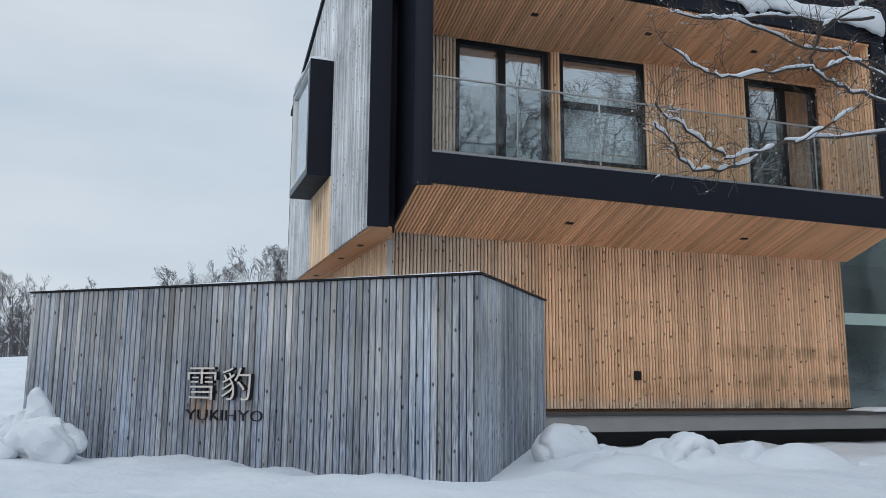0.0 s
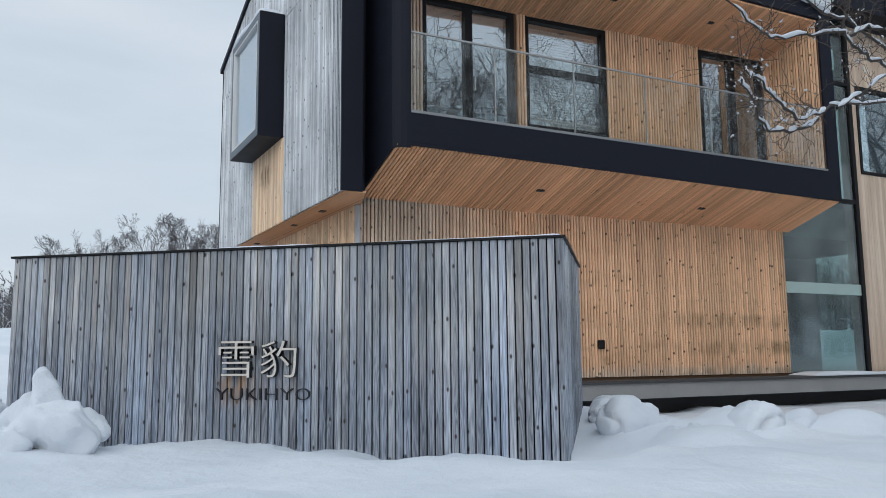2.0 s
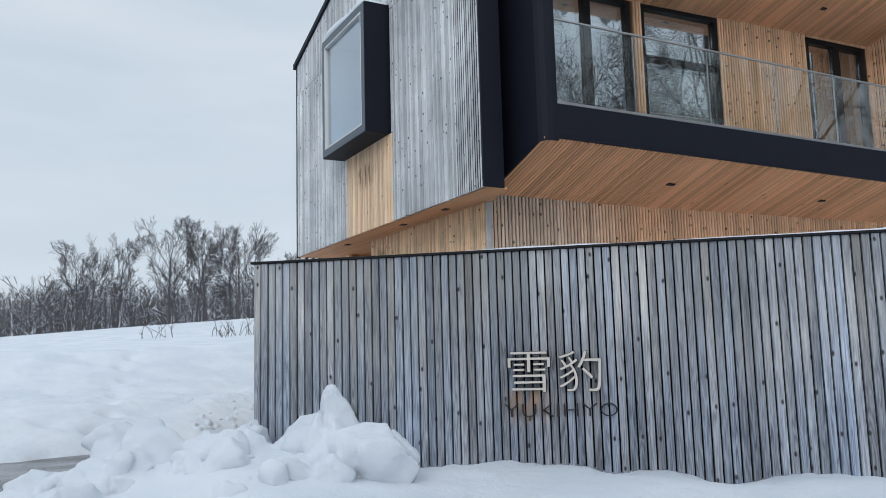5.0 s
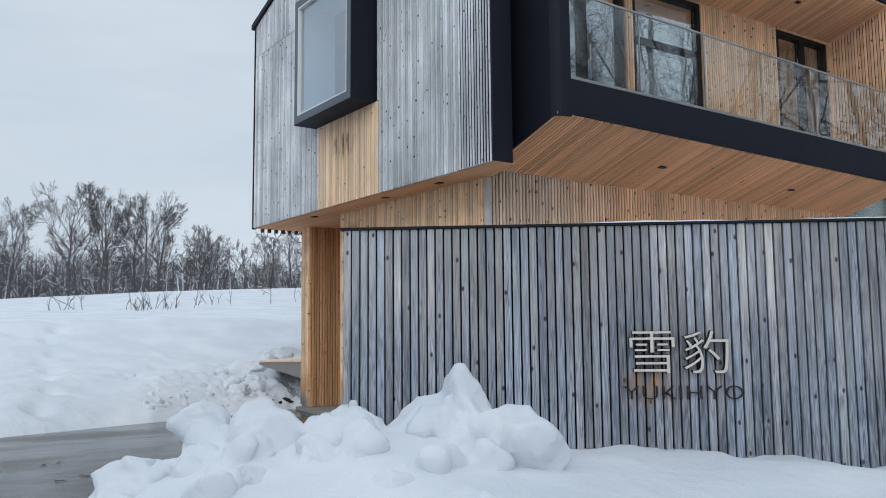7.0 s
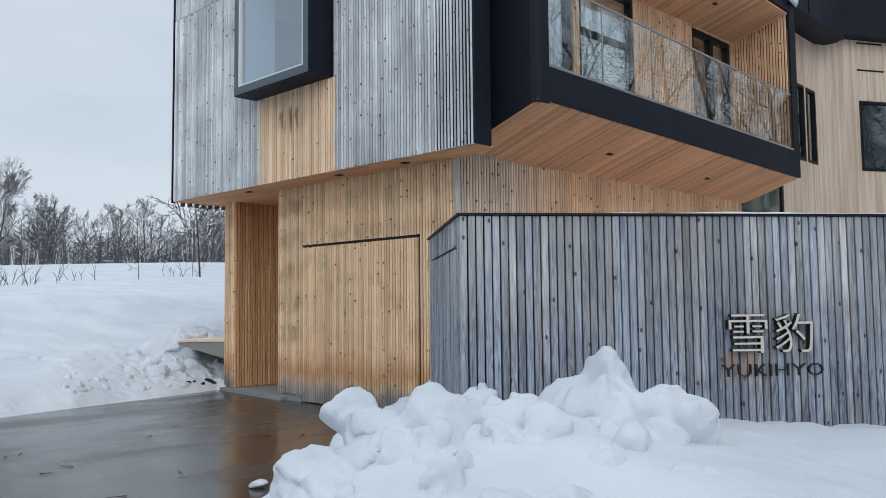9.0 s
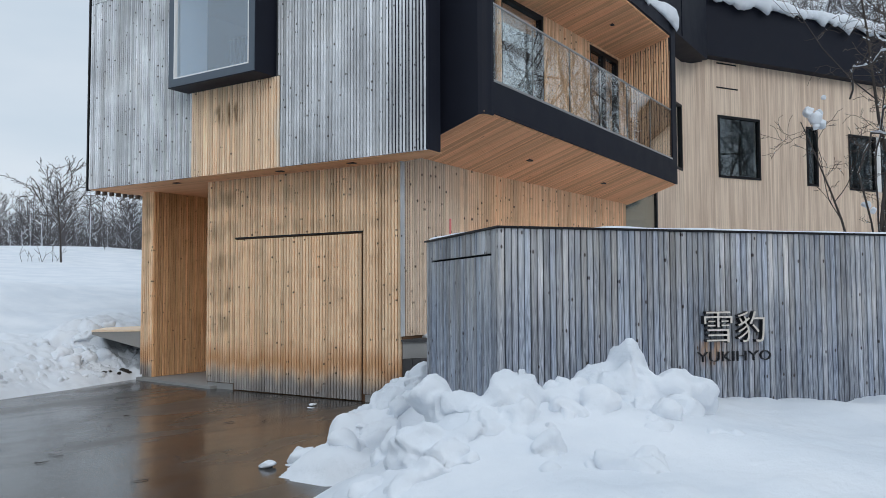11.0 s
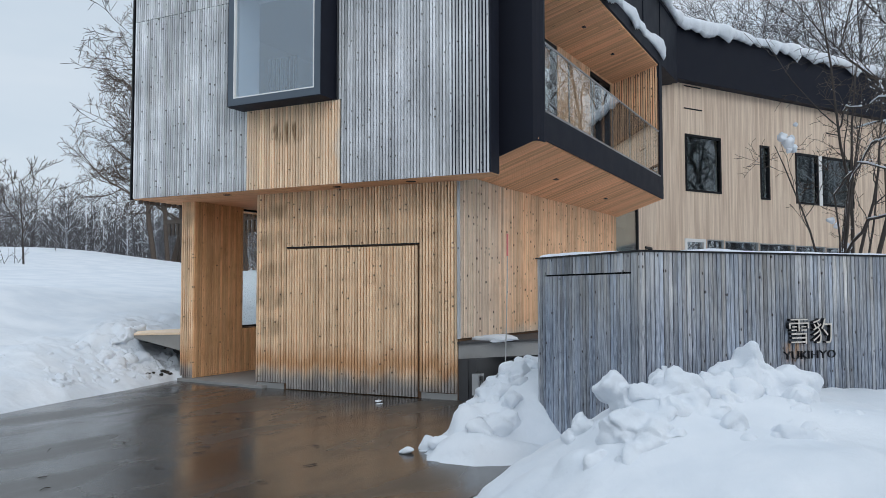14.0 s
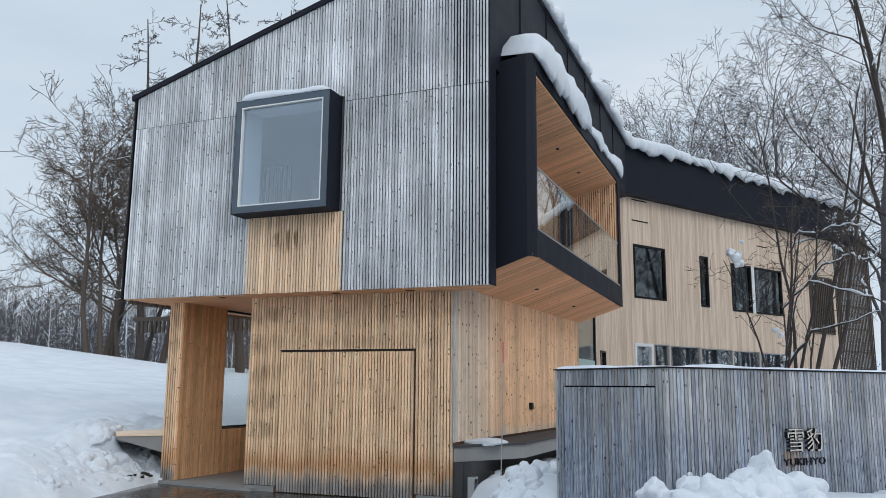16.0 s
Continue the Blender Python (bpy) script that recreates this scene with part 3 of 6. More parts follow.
def ground_height(x, y):
    d = outside(x, y, CLEARED)
    d = d + 0.16 * fbm(x * 1.6, y * 1.6, 5.0, 3)
    north = smooth01((y - 13.5) / 2.0)
    run = 0.30 + 1.5 * north + 0.6 * np.exp(-((x + 2.1) / 0.9) ** 2 - ((y - 7.6) / 0.9) ** 2) + 0.6 * np.exp(-((x + 0.2) / 0.8) ** 2 - ((y - 8.9) / 0.5) ** 2)
    edge = np.where(d > 0, 1 - np.exp(-np.maximum(d, 0) / run), 0.0)
    lip = smooth01(d / 0.12)
    depth = 0.68 - 0.30 * smooth01((x - 2.2) / 1.5) * smooth01((y - 4.5) / 3) * (1 - north) + 0.2 * north
    crest = np.interp(x, (-14, -2.6, 2.3, 8.9, 12.5, 17.8, 21.5, 24.5, 26.5, 28.5, 45), (2.0, 2.62, 3.0, 3.46, 3.64, 3.88, 3.99, 3.90, 3.66, 3.32, 3.0))
    ramp = np.clip((y - 18) / 26, 0, 1)
    hill = (crest - 0.88) * (ramp + 0.06 * np.sin(ramp * math.pi * 2) * (ramp < 0.5)) - 0.02 * np.maximum(y - 45, 0) * (y < 80)
    hill = hill * smooth01((d - 0.5) / 6) + 0.30 * np.exp(-((y - 22.6 - 0.12 * x) / 1.5) ** 2) * smooth01((9 - x) / 5)
    south = smooth01((4.0 - y) / 10) * smooth01((d - 1) / 4)
    z = depth * edge * lip + hill + 0.3 * south
    near = lip * (1 - smooth01((np.hypot(x + 1, y - 7) - 12) / 12))
    z = z + near * (0.09 * fbm(x * 1.3, y * 1.3, 1.0, 3) + 0.012 * fbm(x * 11, y * 11, 2.0, 2))
    heap = np.zeros(x.shape)
    for hx, hy, hh, hs in HEAPS:
        r2 = ((x - hx) ** 2 + (y - hy) ** 2) / hs ** 2
        heap = heap + 0.5 * hh * np.exp(-r2 ** 1.3 * 0.9)
    crag = smooth01((heap - 0.04) / 0.2)
    clod = np.abs(fbm(x * 3.1 + 5, y * 3.1, 8.0, 3))
    z = z + heap * smooth01(d / 0.35) + crag * lip * (0.22 * (0.28 - clod))
    for dx, dy, dr, dh in CLODS:
        r2 = ((x - dx) ** 2 + (y - dy) ** 2) / dr ** 2
        m = r2 < 1
        z = np.where(m, np.maximum(z, z * 0.55 + 0.45 * dh + dr * 0.5 * np.sqrt(np.clip(1 - r2, 0, 1)) - dr * 0.1), z)
    # the snow line along the shed's front and its far end
    cs, sn = math.cos(radians(SHED[1])), math.sin(radians(SHED[1]))
    u = (x - SHED[0][0]) * cs + (y - SHED[0][1]) * sn
    off = (x - SHED[0][0]) * sn - (y - SHED[0][1]) * cs
    line = np.interp(u, (0.7, 1.13, 1.5, 1.92, 2.5, 2.66, 3.06, 3.44, 3.7), (0.62, 0.70, 0.715, 0.68, 0.635, 0.575, 0.655, 0.61, 0.555))
    w = np.exp(-(np.maximum(off, 0) / 0.42) ** 2) * smooth01((u - 0.5) / 0.3) * (1 - smooth01((u - 3.7) / 0.5)) * smooth01((off + 0.5) / 0.3)
    z = z + (line + 0.05 * fbm(x * 5, y * 5, 21.0, 3) - z) * w
    line = np.interp(-off, (0.0, 1.2, 1.7), (0.60, 0.74, 0.82))
    w = np.exp(-(np.maximum(u - 3.69, 0) / 0.4) ** 2) * smooth01((u - 3.4) / 0.25) * smooth01(-off / 0.2) * (1 - smooth01((-off - 1.7) / 0.4))
    z = z + (line - z) * w
    # ploughed, lumpy foot of the bank beside the house
    rough = np.exp(-((x - 3.2) / 1.8) ** 2 - ((y - 17.2) / 1.3) ** 2)
    z = z + rough * lip * 0.3 * np.abs(fbm(x * 3.0, y * 3.0, 4.0, 4))
    # a line of old footprints
    for k in range(9):
        fx, fy = -0.9 + 0.16 * k + 0.12 * (k % 2), 15.9 + 0.85 * k
        z = z - 0.16 * np.exp(-(((x - fx) / 0.16) ** 2 + ((y - fy) / 0.2) ** 2))
    far = np.hypot(x, y)
    z = z + 9.0 * smooth01((far - 80) / 120)
    indoors = (x > 3.2) & (x < 15) & (y > 10.2) & (y < 16.1)
    return np.where((d > 0) & ~indoors, np.maximum(z, -0.02), -0.05)


def graded(stops, far, growth):
    """Grid lines: even steps between stops, then ever wider ones out to the horizon."""
    v = [stops[0][0]]
    for (a, st), (b, _) in zip(stops, stops[1:]):
        n = round((b - a) / st)
        v += [a + (b - a) * (i + 1) / n for i in range(n)]
    lo, hi, s1, s2 = v[0], v[-1], stops[0][1], stops[-2][1]
    left, right = [], []
    while lo > -far:
        s1 *= growth
        lo -= s1
        left.append(lo)
    while hi < far:
        s2 *= growth
        hi += s2
        right.append(hi)
    return np.array(left[::-1] + v + right)


gx = graded([(-6.5, 0.12), (-3.6, 0.04), (2.0, 0.06), (5.2, 0.11), (9.0, 0.0)], 1500, 1.085)
gy = graded([(1.0, 0.1), (3.2, 0.042), (9.6, 0.13), (14.2, 0.06), (18.6, 0.2), (26.0, 0.0)], 1500, 1.075)
GX, GY = np.meshgrid(gx, gy)
GZ = ground_height(GX, GY)
nx, ny = len(gx), len(gy)
gm = bpy.data.meshes.new("ground")
idx = np.arange(nx * ny).reshape(ny, nx)
quads = np.stack([idx[:-1, :-1], idx[:-1, 1:], idx[1:, 1:], idx[1:, :-1]], -1).reshape(-1, 4)
gm.from_pydata(np.stack([GX, GY, GZ], -1).reshape(-1, 3).tolist(), [], quads.tolist())
part("ground", gm, M_SNOW, smooth=True)
tagged(bpy.data.objects["ground"], "deep white snow ground with banks, heaps and footprints", "ground", kind="structure")

bm = bmesh.new()
prism(bm, CLEARED, -0.3, 0.0)
part("driveway", bm, M_PAVE)
tagged(bpy.data.objects["driveway"], "cleared wet dark driveway paving in front of the house", "driveway", kind="structure")


def height_at(x, y):
    return float(ground_height(np.array([[float(x)]]), np.array([[float(y)]]))[0, 0])


def chunk_mesh(seed, r, squash=0.75, detail=4, taper=0.0, lean=(0.0, 0.0), cuts=9):
    """A broken lump of snow: a rounded block with flats and dents."""
    bm = bmesh.new()
    bmesh.ops.create_icosphere(bm, subdivisions=detail, radius=1.0)
    rnd = random.Random(seed)
    off = Vector((rnd.uniform(-9, 9), rnd.uniform(-9, 9), rnd.uniform(-9, 9)))
    flats = [(Vector((rnd.gauss(0, 1), rnd.gauss(0, 1), rnd.gauss(0.1, 0.8))).normalized(), rnd.uniform(0.52, 0.8)) for _ in range(cuts)]
    for v in bm.verts:
        p = v.co.copy()
        for nrm, lim in flats:
            k = p.dot(nrm)
            if k > lim:
                p -= nrm * (k - lim) * 0.96
        p *= 1 + 0.18 * noise.noise(p * 1.4 + off) + 0.08 * noise.noise(p * 3.5 + off) + 0.035 * noise.noise(p * 9 + off)
        k = 1 - taper * max(0.0, p.z)
        v.co = Vector((p.x * k + lean[0] * p.z, p.y * k + lean[1] * p.z, p.z * squash)) * r
    return finish(bm, "snow_chunk")


# x, y, height of its middle, radius, squash, taper
LUMPS = [(-0.60, 6.17, 0.74, 0.29, 1.27, 0.60), (-0.68, 6.24, 0.80, 0.25, 0.95, 0.4), (-0.55, 6.06, 0.78, 0.21, 1.15, 0.2), (-0.85, 6.36, 0.66, 0.20, 0.9, 0.5), (-0.49, 5.91, 0.83, 0.20, 0.95, -0.15), (-0.41, 5.81, 0.80, 0.18, 1.0, -0.1), (-1.15, 6.41, 0.86, 0.10, 1.2, 0.7), (-1.12, 6.13, 0.84, 0.12, 1.0, 0.4),
         (-0.86, 6.77, 0.82, 0.15, 1.1, 0.4), (-1.06, 6.70, 0.74, 0.18, 0.9, 0.1), (-1.42, 6.52, 0.83, 0.165, 1.0, 0.0), (-1.56, 6.98, 0.84, 0.15, 0.85, 0.0), (-1.55, 6.85, 0.80, 0.17, 0.8, 0.1),
         (-1.62, 7.22, 0.50, 0.12, 1.5, 0.6), (-1.62, 7.08, 0.46, 0.2, 0.9, 0.1), (-1.95, 6.78, 0.66, 0.16, 0.8, 0.1), (-1.80, 5.74, 0.60, 0.18, 0.8, 0.0), (-1.66, 5.62, 0.56, 0.15, 0.9, 0.0), (-1.55, 5.66, 0.55, 0.14, 0.8, 0.1), (-1.25, 6.25, 0.66, 0.18, 0.85, 0.1),
         (-1.10, 5.92, 0.58, 0.19, 0.85, 0.0), (-0.92, 5.70, 0.55, 0.16, 0.8, 0.1), (-1.62, 6.32, 0.64, 0.17, 0.8, 0.0), (-2.05, 6.3, 0.5, 0.16, 0.7, 0.1), (-0.75, 5.95, 0.62, 0.16, 0.9, 0.2), (-1.58, 6.84, 0.56, 0.26, 0.9, 0.0), (-1.05, 6.6, 0.55, 0.26, 0.9, 0.0), (-1.95, 6.75, 0.5, 0.22, 0.8, 0.0),
         (3.07, 5.40, 0.78, 0.23, 0.85, 0.2), (2.86, 5.0, 0.77, 0.25, 0.8, 0.2), (3.47, 4.55, 0.74, 0.22, 0.8, 0.0), (3.6, 4.95, 0.60, 0.26, 0.75, 0.1), (4.2, 4.8, 0.68, 0.26, 0.8, 0.1), (3.85, 5.0, 0.60, 0.26, 0.6, 0.0),
         (0.95, 8.60, 0.42, 0.20, 0.9, 0.1), (0.40, 8.85, 0.24, 0.16, 0.8, 0.1), (0.66, 8.74, 0.38, 0.17, 0.8, 0.0), (0.1, 8.95, 0.12, 0.14, 0.8, 0.1)]


def heap(label, lumps, voxel, soften, seed):
    """Lumps melted together into one mass of ploughed snow, then roughened."""
    bm = bmesh.new()
    for i, (cx, cy, cz, cr, sq, tp) in enumerate(lumps):
        me = chunk_mesh(seed + i, cr, sq, 3, tp, (0.0, -0.06) if tp == 0.60 else (0.0, 0.0))
        me.transform(pose(cx, cy, cz, 0, 0, 37 * i))
        bm.from_mesh(me)
        bpy.data.meshes.remove(me)
    me = bpy.data.meshes.new("snow_mound")
    bm.to_mesh(me)
    bm.free()
    tmp = bpy.data.objects.new("tmp", me)
    scene.collection.objects.link(tmp)
    md = tmp.modifiers.new("remesh", "REMESH")
    md.mode, md.voxel_size = "VOXEL", voxel
    sm = tmp.modifiers.new("smooth", "SMOOTH")
    sm.factor, sm.iterations = 0.5, soften
    bpy.context.view_layer.update()
    res = bpy.data.meshes.new_from_object(tmp.evaluated_get(bpy.context.evaluated_depsgraph_get()))
    bpy.data.objects.remove(tmp)
    n = len(res.vertices)
    co, nr = np.zeros(n * 3), np.zeros(n * 3)
    res.vertices.foreach_get("co", co)
    res.vertex_normals.foreach_get("vector", nr)
    pts = [Vector(p) for p in co.reshape(-1, 3).tolist()]
    k = np.array([0.020 * noise.noise(p * 5.0) + 0.012 * noise.noise(p * 13.0) + 0.006 * noise.noise(p * 34.0) - 0.032 * math.exp(-(noise.noise(p * 3.1 + Vector((seed, 0, 0))) / 0.05) ** 2) for p in pts])
    res.vertices.foreach_set("co", co + nr * np.repeat(k, 3))
    res.update()
    res.materials.clear()
    # loose lumps that touch nothing become things of their own
    bm = bmesh.new()
    bm.from_mesh(res)
    bm.verts.ensure_lookup_table()
    seen, islands = set(), []
    for v in bm.verts:
        if v.index in seen:
            continue
        todo, isle = [v], []
        seen.add(v.index)
        while todo:
            q = todo.pop()
            isle.append(q)
            for e in q.link_edges:
                o = e.other_vert(q)
                if o.index not in seen:
                    seen.add(o.index)
                    todo.append(o)
        islands.append(isle)
    islands.sort(key=len)
    for isle in islands[:-1]:
        if len(isle) > 60:
            nb, made = bmesh.new(), {}
            for v in isle:
                made[v.index] = nb.verts.new(v.co)
            for f in {f for v in isle for f in v.link_faces}:
                nb.faces.new([made[v.index] for v in f.verts])
            tagged(part("snow_chunk", nb, M_SNOW, smooth=True), "loose chunk of broken snow beside the heap", "snow chunk", "loose snow chunks")
        bmesh.ops.delete(bm, geom=isle, context="VERTS")
    bm.to_mesh(res)
    bm.free()
    ob = part("snow_mound", res, M_SNOW, smooth=True)
    return tagged(ob, label, "snow mound", "snow mounds")


rnd = random.Random(88)
extra = []
for i in range(44):
    t, off = rnd.random() * 0.82, abs(rnd.gauss(0.1, 0.45))
    cx, cy = -2.15 + 2.05 * t - 0.55 * off + rnd.gauss(0, 0.06), 7.0 - 1.1 * t - 0.75 * off + rnd.gauss(0, 0.06)
    cr = rnd.uniform(0.06, 0.16)
    extra.append((cx, cy, height_at(cx, cy) - rnd.uniform(0.0, 0.5) * cr, cr, rnd.uniform(0.6, 0.95), rnd.choice((0.0, 0.1, 0.3))))
main_lumps = [(x, y, z, r * 1.12, q, tp) for x, y, z, r, q, tp in LUMPS if x < 0 and y < 8]
heap("lumpy heap of ploughed white snow against the shed", main_lumps + extra, 0.018, 4, 20)
extra = []
for i in range(46):
    cx, cy = rnd.uniform(-0.5, 1.7), rnd.uniform(8.45, 9.2)
    cr = rnd.uniform(0.08, 0.19)
    extra.append((cx, cy, height_at(cx, cy) - 0.1 * cr, cr, rnd.uniform(0.7, 1.0), 0.1))
heap("lumpy heap of ploughed snow beside the house corner", [q for q in LUMPS if q[1] > 8] + extra, 0.022, 1, 120)
extra = []
for i in range(9):
    cx, cy = rnd.uniform(2.6, 5.2), rnd.uniform(4.2, 5.9)
    cr = rnd.uniform(0.12, 0.3)
    extra.append((cx, cy, height_at(cx, cy) - 0.35 * cr, cr, rnd.uniform(0.5, 0.8), 0.1))
heap("soft lumpy snow bank beyond the shed", [q for q in LUMPS if q[0] > 2] + extra, 0.026, 6, 160)
extra = []
for i in range(230):
    cx = rnd.uniform(0.6, 4.6)
    cy = 16.1 + 0.22 * (cx - 2) + abs(rnd.gauss(0.35, 0.6))
    cr = rnd.uniform(0.04, 0.12)
    extra.append((cx, cy, height_at(cx, cy) - rnd.uniform(0.1, 0.8) * cr, cr, rnd.uniform(0.6, 0.9), 0.1))
for i in range(26):
    cx, cy = rnd.uniform(2.3, 3.8), rnd.uniform(16.65, 17.7)
    cr = rnd.uniform(0.09, 0.2)
    extra.append((cx, cy, height_at(cx, cy) - 0.1 * cr, cr, rnd.uniform(0.7, 1.0), 0.1))
heap("crumbly ploughed snow on the bank beside the house", extra, 0.024, 2, 320)
for i, (cx, cy, cr) in enumerate([(-0.55, 9.3, 0.085), (2.39, 11.45, 0.07), (2.2, 11.3, 0.05)]):
    ob = part("snow_bit", chunk_mesh(60 + i, cr, 0.45 if i == 0 else 0.22, 3), M_SNOW, m=pose(cx, cy, cr * 0.3, 0, 0, 50 * i), smooth=True)
    tagged(ob, "small bit of fallen snow on the wet paving", "snow bit", "bits of snow on the paving")

# ---- the house ----
PITCH_ROOF = 0.308
GX0, GYS, GYN = 2.58, 9.77, 16.62


def roof_z(y):
    return 6.93 + (GYN - y) * PITCH_ROOF


house = thing("house", (7, 13, 0), "modern two-storey timber-clad house with overhanging upper floor", "house")
GAB = facade(GX0 + 0.03, GYN, 0, -90)          # the upper west wall; u runs south
GLEN = GYN - GYS
gtop = lambda u: roof_z(GYN - u) - 0.07
BAY = (GYN - 14.12, GYN - 12.33, 4.45, 6.38)   # bay window opening in the west wall
gable = part("gable_wall", wall_mesh(0.02, GLEN - 0.03, 3.2, gtop, 0.22, [(BAY[0] + 0.08, BAY[1] - 0.08, 4.53, 6.30)], 0.0), M_BACKG, house, "silver-grey weathered timber slat gable wall", GAB)
PATCH = (GYN - 14.05, GYN - 12.25, 3.0, 4.46)
slats(gable, GAB, 0.03, GLEN - 0.02, 3.18, gtop, M_GABLE, [(BAY[0], BAY[1], 4.45, 6.38), PATCH, (0, 9, 6.283, 6.295)], gap=0.0145)
slats(gable, GAB, PATCH[0], PATCH[1], 3.18, 4.45, M_PATCH)
# lower soffit strip below the overhang
bm = bmesh.new()
prism(bm, [(GX0 + 0.04, GYS + 0.02), (2.905, GYS + 0.02), (3.12, 10.5), (3.12, 14.1), (6.9, 14.1), (6.9, GYN - 0.02), (GX0 + 0.04, GYN - 0.02)], 3.17, 3.2)
part("overhang_soffit", bm, M_SOFFIT, house, "warm timber soffit boards")
for k, yy in enumerate((11.1, 12.4, 14.6)):
    part("soffit_spot", box(2.78, 2.86, yy, yy + 0.11, 3.16, 3.172), M_BLACK, house)
for k in range(31):
    part("soffit_fin", box(2.72 + 0.13 * k, 2.76 + 0.13 * k, 16.52, 16.60, 3.105, 3.168), M_LATT, house, "dark timber fin")
# roof slab with a thin dark edge
bm = bmesh.new()
prism(bm, [(GX0 - 0.05, GYS - 0.03), (15.4, GYS - 0.03), (15.4, GYN + 0.08), (GX0 - 0.05, GYN + 0.08)], [roof_z(GYS) - 0.09, roof_z(GYS) - 0.09, roof_z(GYN) - 0.09, roof_z(GYN) - 0.09], [roof_z(GYS), roof_z(GYS), roof_z(GYN), roof_z(GYN)])
part("roof", bm, M_DARK, house, "dark metal single-pitch roof")
part("corner_trim", box(GX0 - 0.005, GX0 + 0.07, GYN - 0.0, GYN + 0.03, 3.16, roof_z(GYN) - 0.09), M_BLACK, house)
part("north_wall", box(GX0 + 0.26, 15.2, GYN - 0.2, GYN - 0.003, 3.2, roof_z(GYN) - 0.12), M_BACKG, house)
# dark sheet-metal south face: a strip beside the box, the band above it, and on over the glazed link
bm = bmesh.new()
bx(bm, GX0 + 0.0, 2.858, GYS, GYS + 0.60, 3.185, roof_z(GYS) - 0.28)
bx(bm, GX0 + 0.0, 2.858, GYS, GYS + 0.16, roof_z(GYS) - 0.28, roof_z(GYS) - 0.1)
bx(bm, 2.858, 10.87, GYS, GYS + 0.16, 6.6, roof_z(GYS) - 0.1)
bx(bm, 10.87, 15.4, GYS, GYS + 0.16, 7.35, roof_z(GYS) - 0.1)
part("south_cladding", bm, M_DARK, house, "dark charcoal sheet-metal cladding")
for xx in (4.2, 6.0, 7.8, 9.6, 11.4, 13.2):
    part("standing_seam", box(xx - 0.012, xx + 0.012, GYS - 0.022, GYS + 0.001, 7.38, roof_z(GYS) - 0.1), M_DARK, house)
part("link_soffit", box(10.87, 15.5, GYS + 0.16, 10.6, 7.35, 7.4), M_DARK, house)
# upper rooms behind the glass
bm = bmesh.new()
bx(bm, 2.9, 15.2, 10.75, 16.4, 3.98, 4.06)
bx(bm, 2.9, 15.2, 10.75, 16.4, 6.55, 6.62)
bx(bm, 7.6, 7.7, 10.78, 16.4, 4.06, 6.55)
bx(bm, 2.9, 7.6, 15.9, 16.0, 4.06, 6.55)
bx(bm, 7.7, 15.2, 13.5, 13.6, 4.06, 6.55)
part("upper_room", bm, M_ROOM, house, "pale painted room behind the glass")

# west wall of the lower floor with its wide flush door
GAR = facade(3.09, 14.23, 0, -90)
garage = part("garage_wall", wall_mesh(0, 3.70, 0.0, 3.18, 0.25), M_BACK, house, "warm larch slat wall, greyed near the ground", GAR)
DOOR_U = (0.640, 3.056)
slats(garage, GAR, 0.0, 3.70, 0.10, 3.17, M_GARAGE, [(0.630, 3.066, -1, 2.285)])
part("footing", box(0.02, DOOR_U[0] - 0.06, -0.015, 0.0, 0.0, 0.088), M_CONC, garage, m=GAR)
part("footing", box(DOOR_U[1] + 0.05, 3.69, -0.015, 0.0, 0.0, 0.088), M_CONC, garage, m=GAR)
gdoor = part("garage_door", box(DOOR_U[0], DOOR_U[1], -0.018, -0.003, 0.02, 2.235), M_BACK, house, "flush larch slat garage door", GAR)
slats(gdoor, GAR, DOOR_U[0], DOOR_U[1], 0.015, 2.245, M_GARAGE, y0=-0.018)
part("head_flashing", box(DOOR_U[0] - 0.01, DOOR_U[1] + 0.01, -0.040, -0.001, 2.266, 2.283), M_BLACK, gdoor, m=GAR)
part("garage_return_wall", box(3.36, 6.6, 14.0, 14.2, 0.0, 3.17), M_GARAGE, house)

# pier and glazed screen beside the entrance
PIER = facade(3.35, 16.17, 0, -90)
pier = part("entrance_pier", box(3.36, 4.62, 15.89, 16.15, 0.03, 3.17), M_BACK, house, "larch slat pier beside the entrance")
slats(pier, PIER, 0.0, 0.30, 0.05, 3.17, M_GARAGE)
PSIDE = facade(3.33, 15.88, 0, 0)
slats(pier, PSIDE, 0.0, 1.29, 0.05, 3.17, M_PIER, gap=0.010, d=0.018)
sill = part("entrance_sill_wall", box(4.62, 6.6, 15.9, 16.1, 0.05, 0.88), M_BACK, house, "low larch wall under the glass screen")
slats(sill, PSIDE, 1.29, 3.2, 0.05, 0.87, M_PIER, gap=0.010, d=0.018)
window(house, facade(4.62, 15.95, 0, 0), 0.0, 1.98, 0.89, 3.16, "entrance_screen", 0.06, 0.035, (), M_RAILGL, label="frameless glass screen beside the entrance")
part("entrance_back_wall", box(6.6, 6.75, 14.2, 15.3, 0.0, 3.17), M_SOUTH, house, "larch boarded wall behind the entrance")
bm = bmesh.new()
prism(bm, [(2.95, 14.0), (6.6, 14.0), (6.6, 16.0), (3.45, 16.2), (3.2, 16.1)], 0.0, 0.045)
part("entrance_step", bm, M_CONC, house, "low concrete entrance slab")
for k in range(46):
    part("canopy_batten", box(6.9, 6.95, 14.3 + 0.13 * k, 14.36 + 0.13 * k, 2.92, 3.20), M_LATT, house)
part("canopy_beam", box(6.88, 6.97, 14.2, 20.3, 3.205, 3.30), M_LATT, house)
bm = bmesh.new()
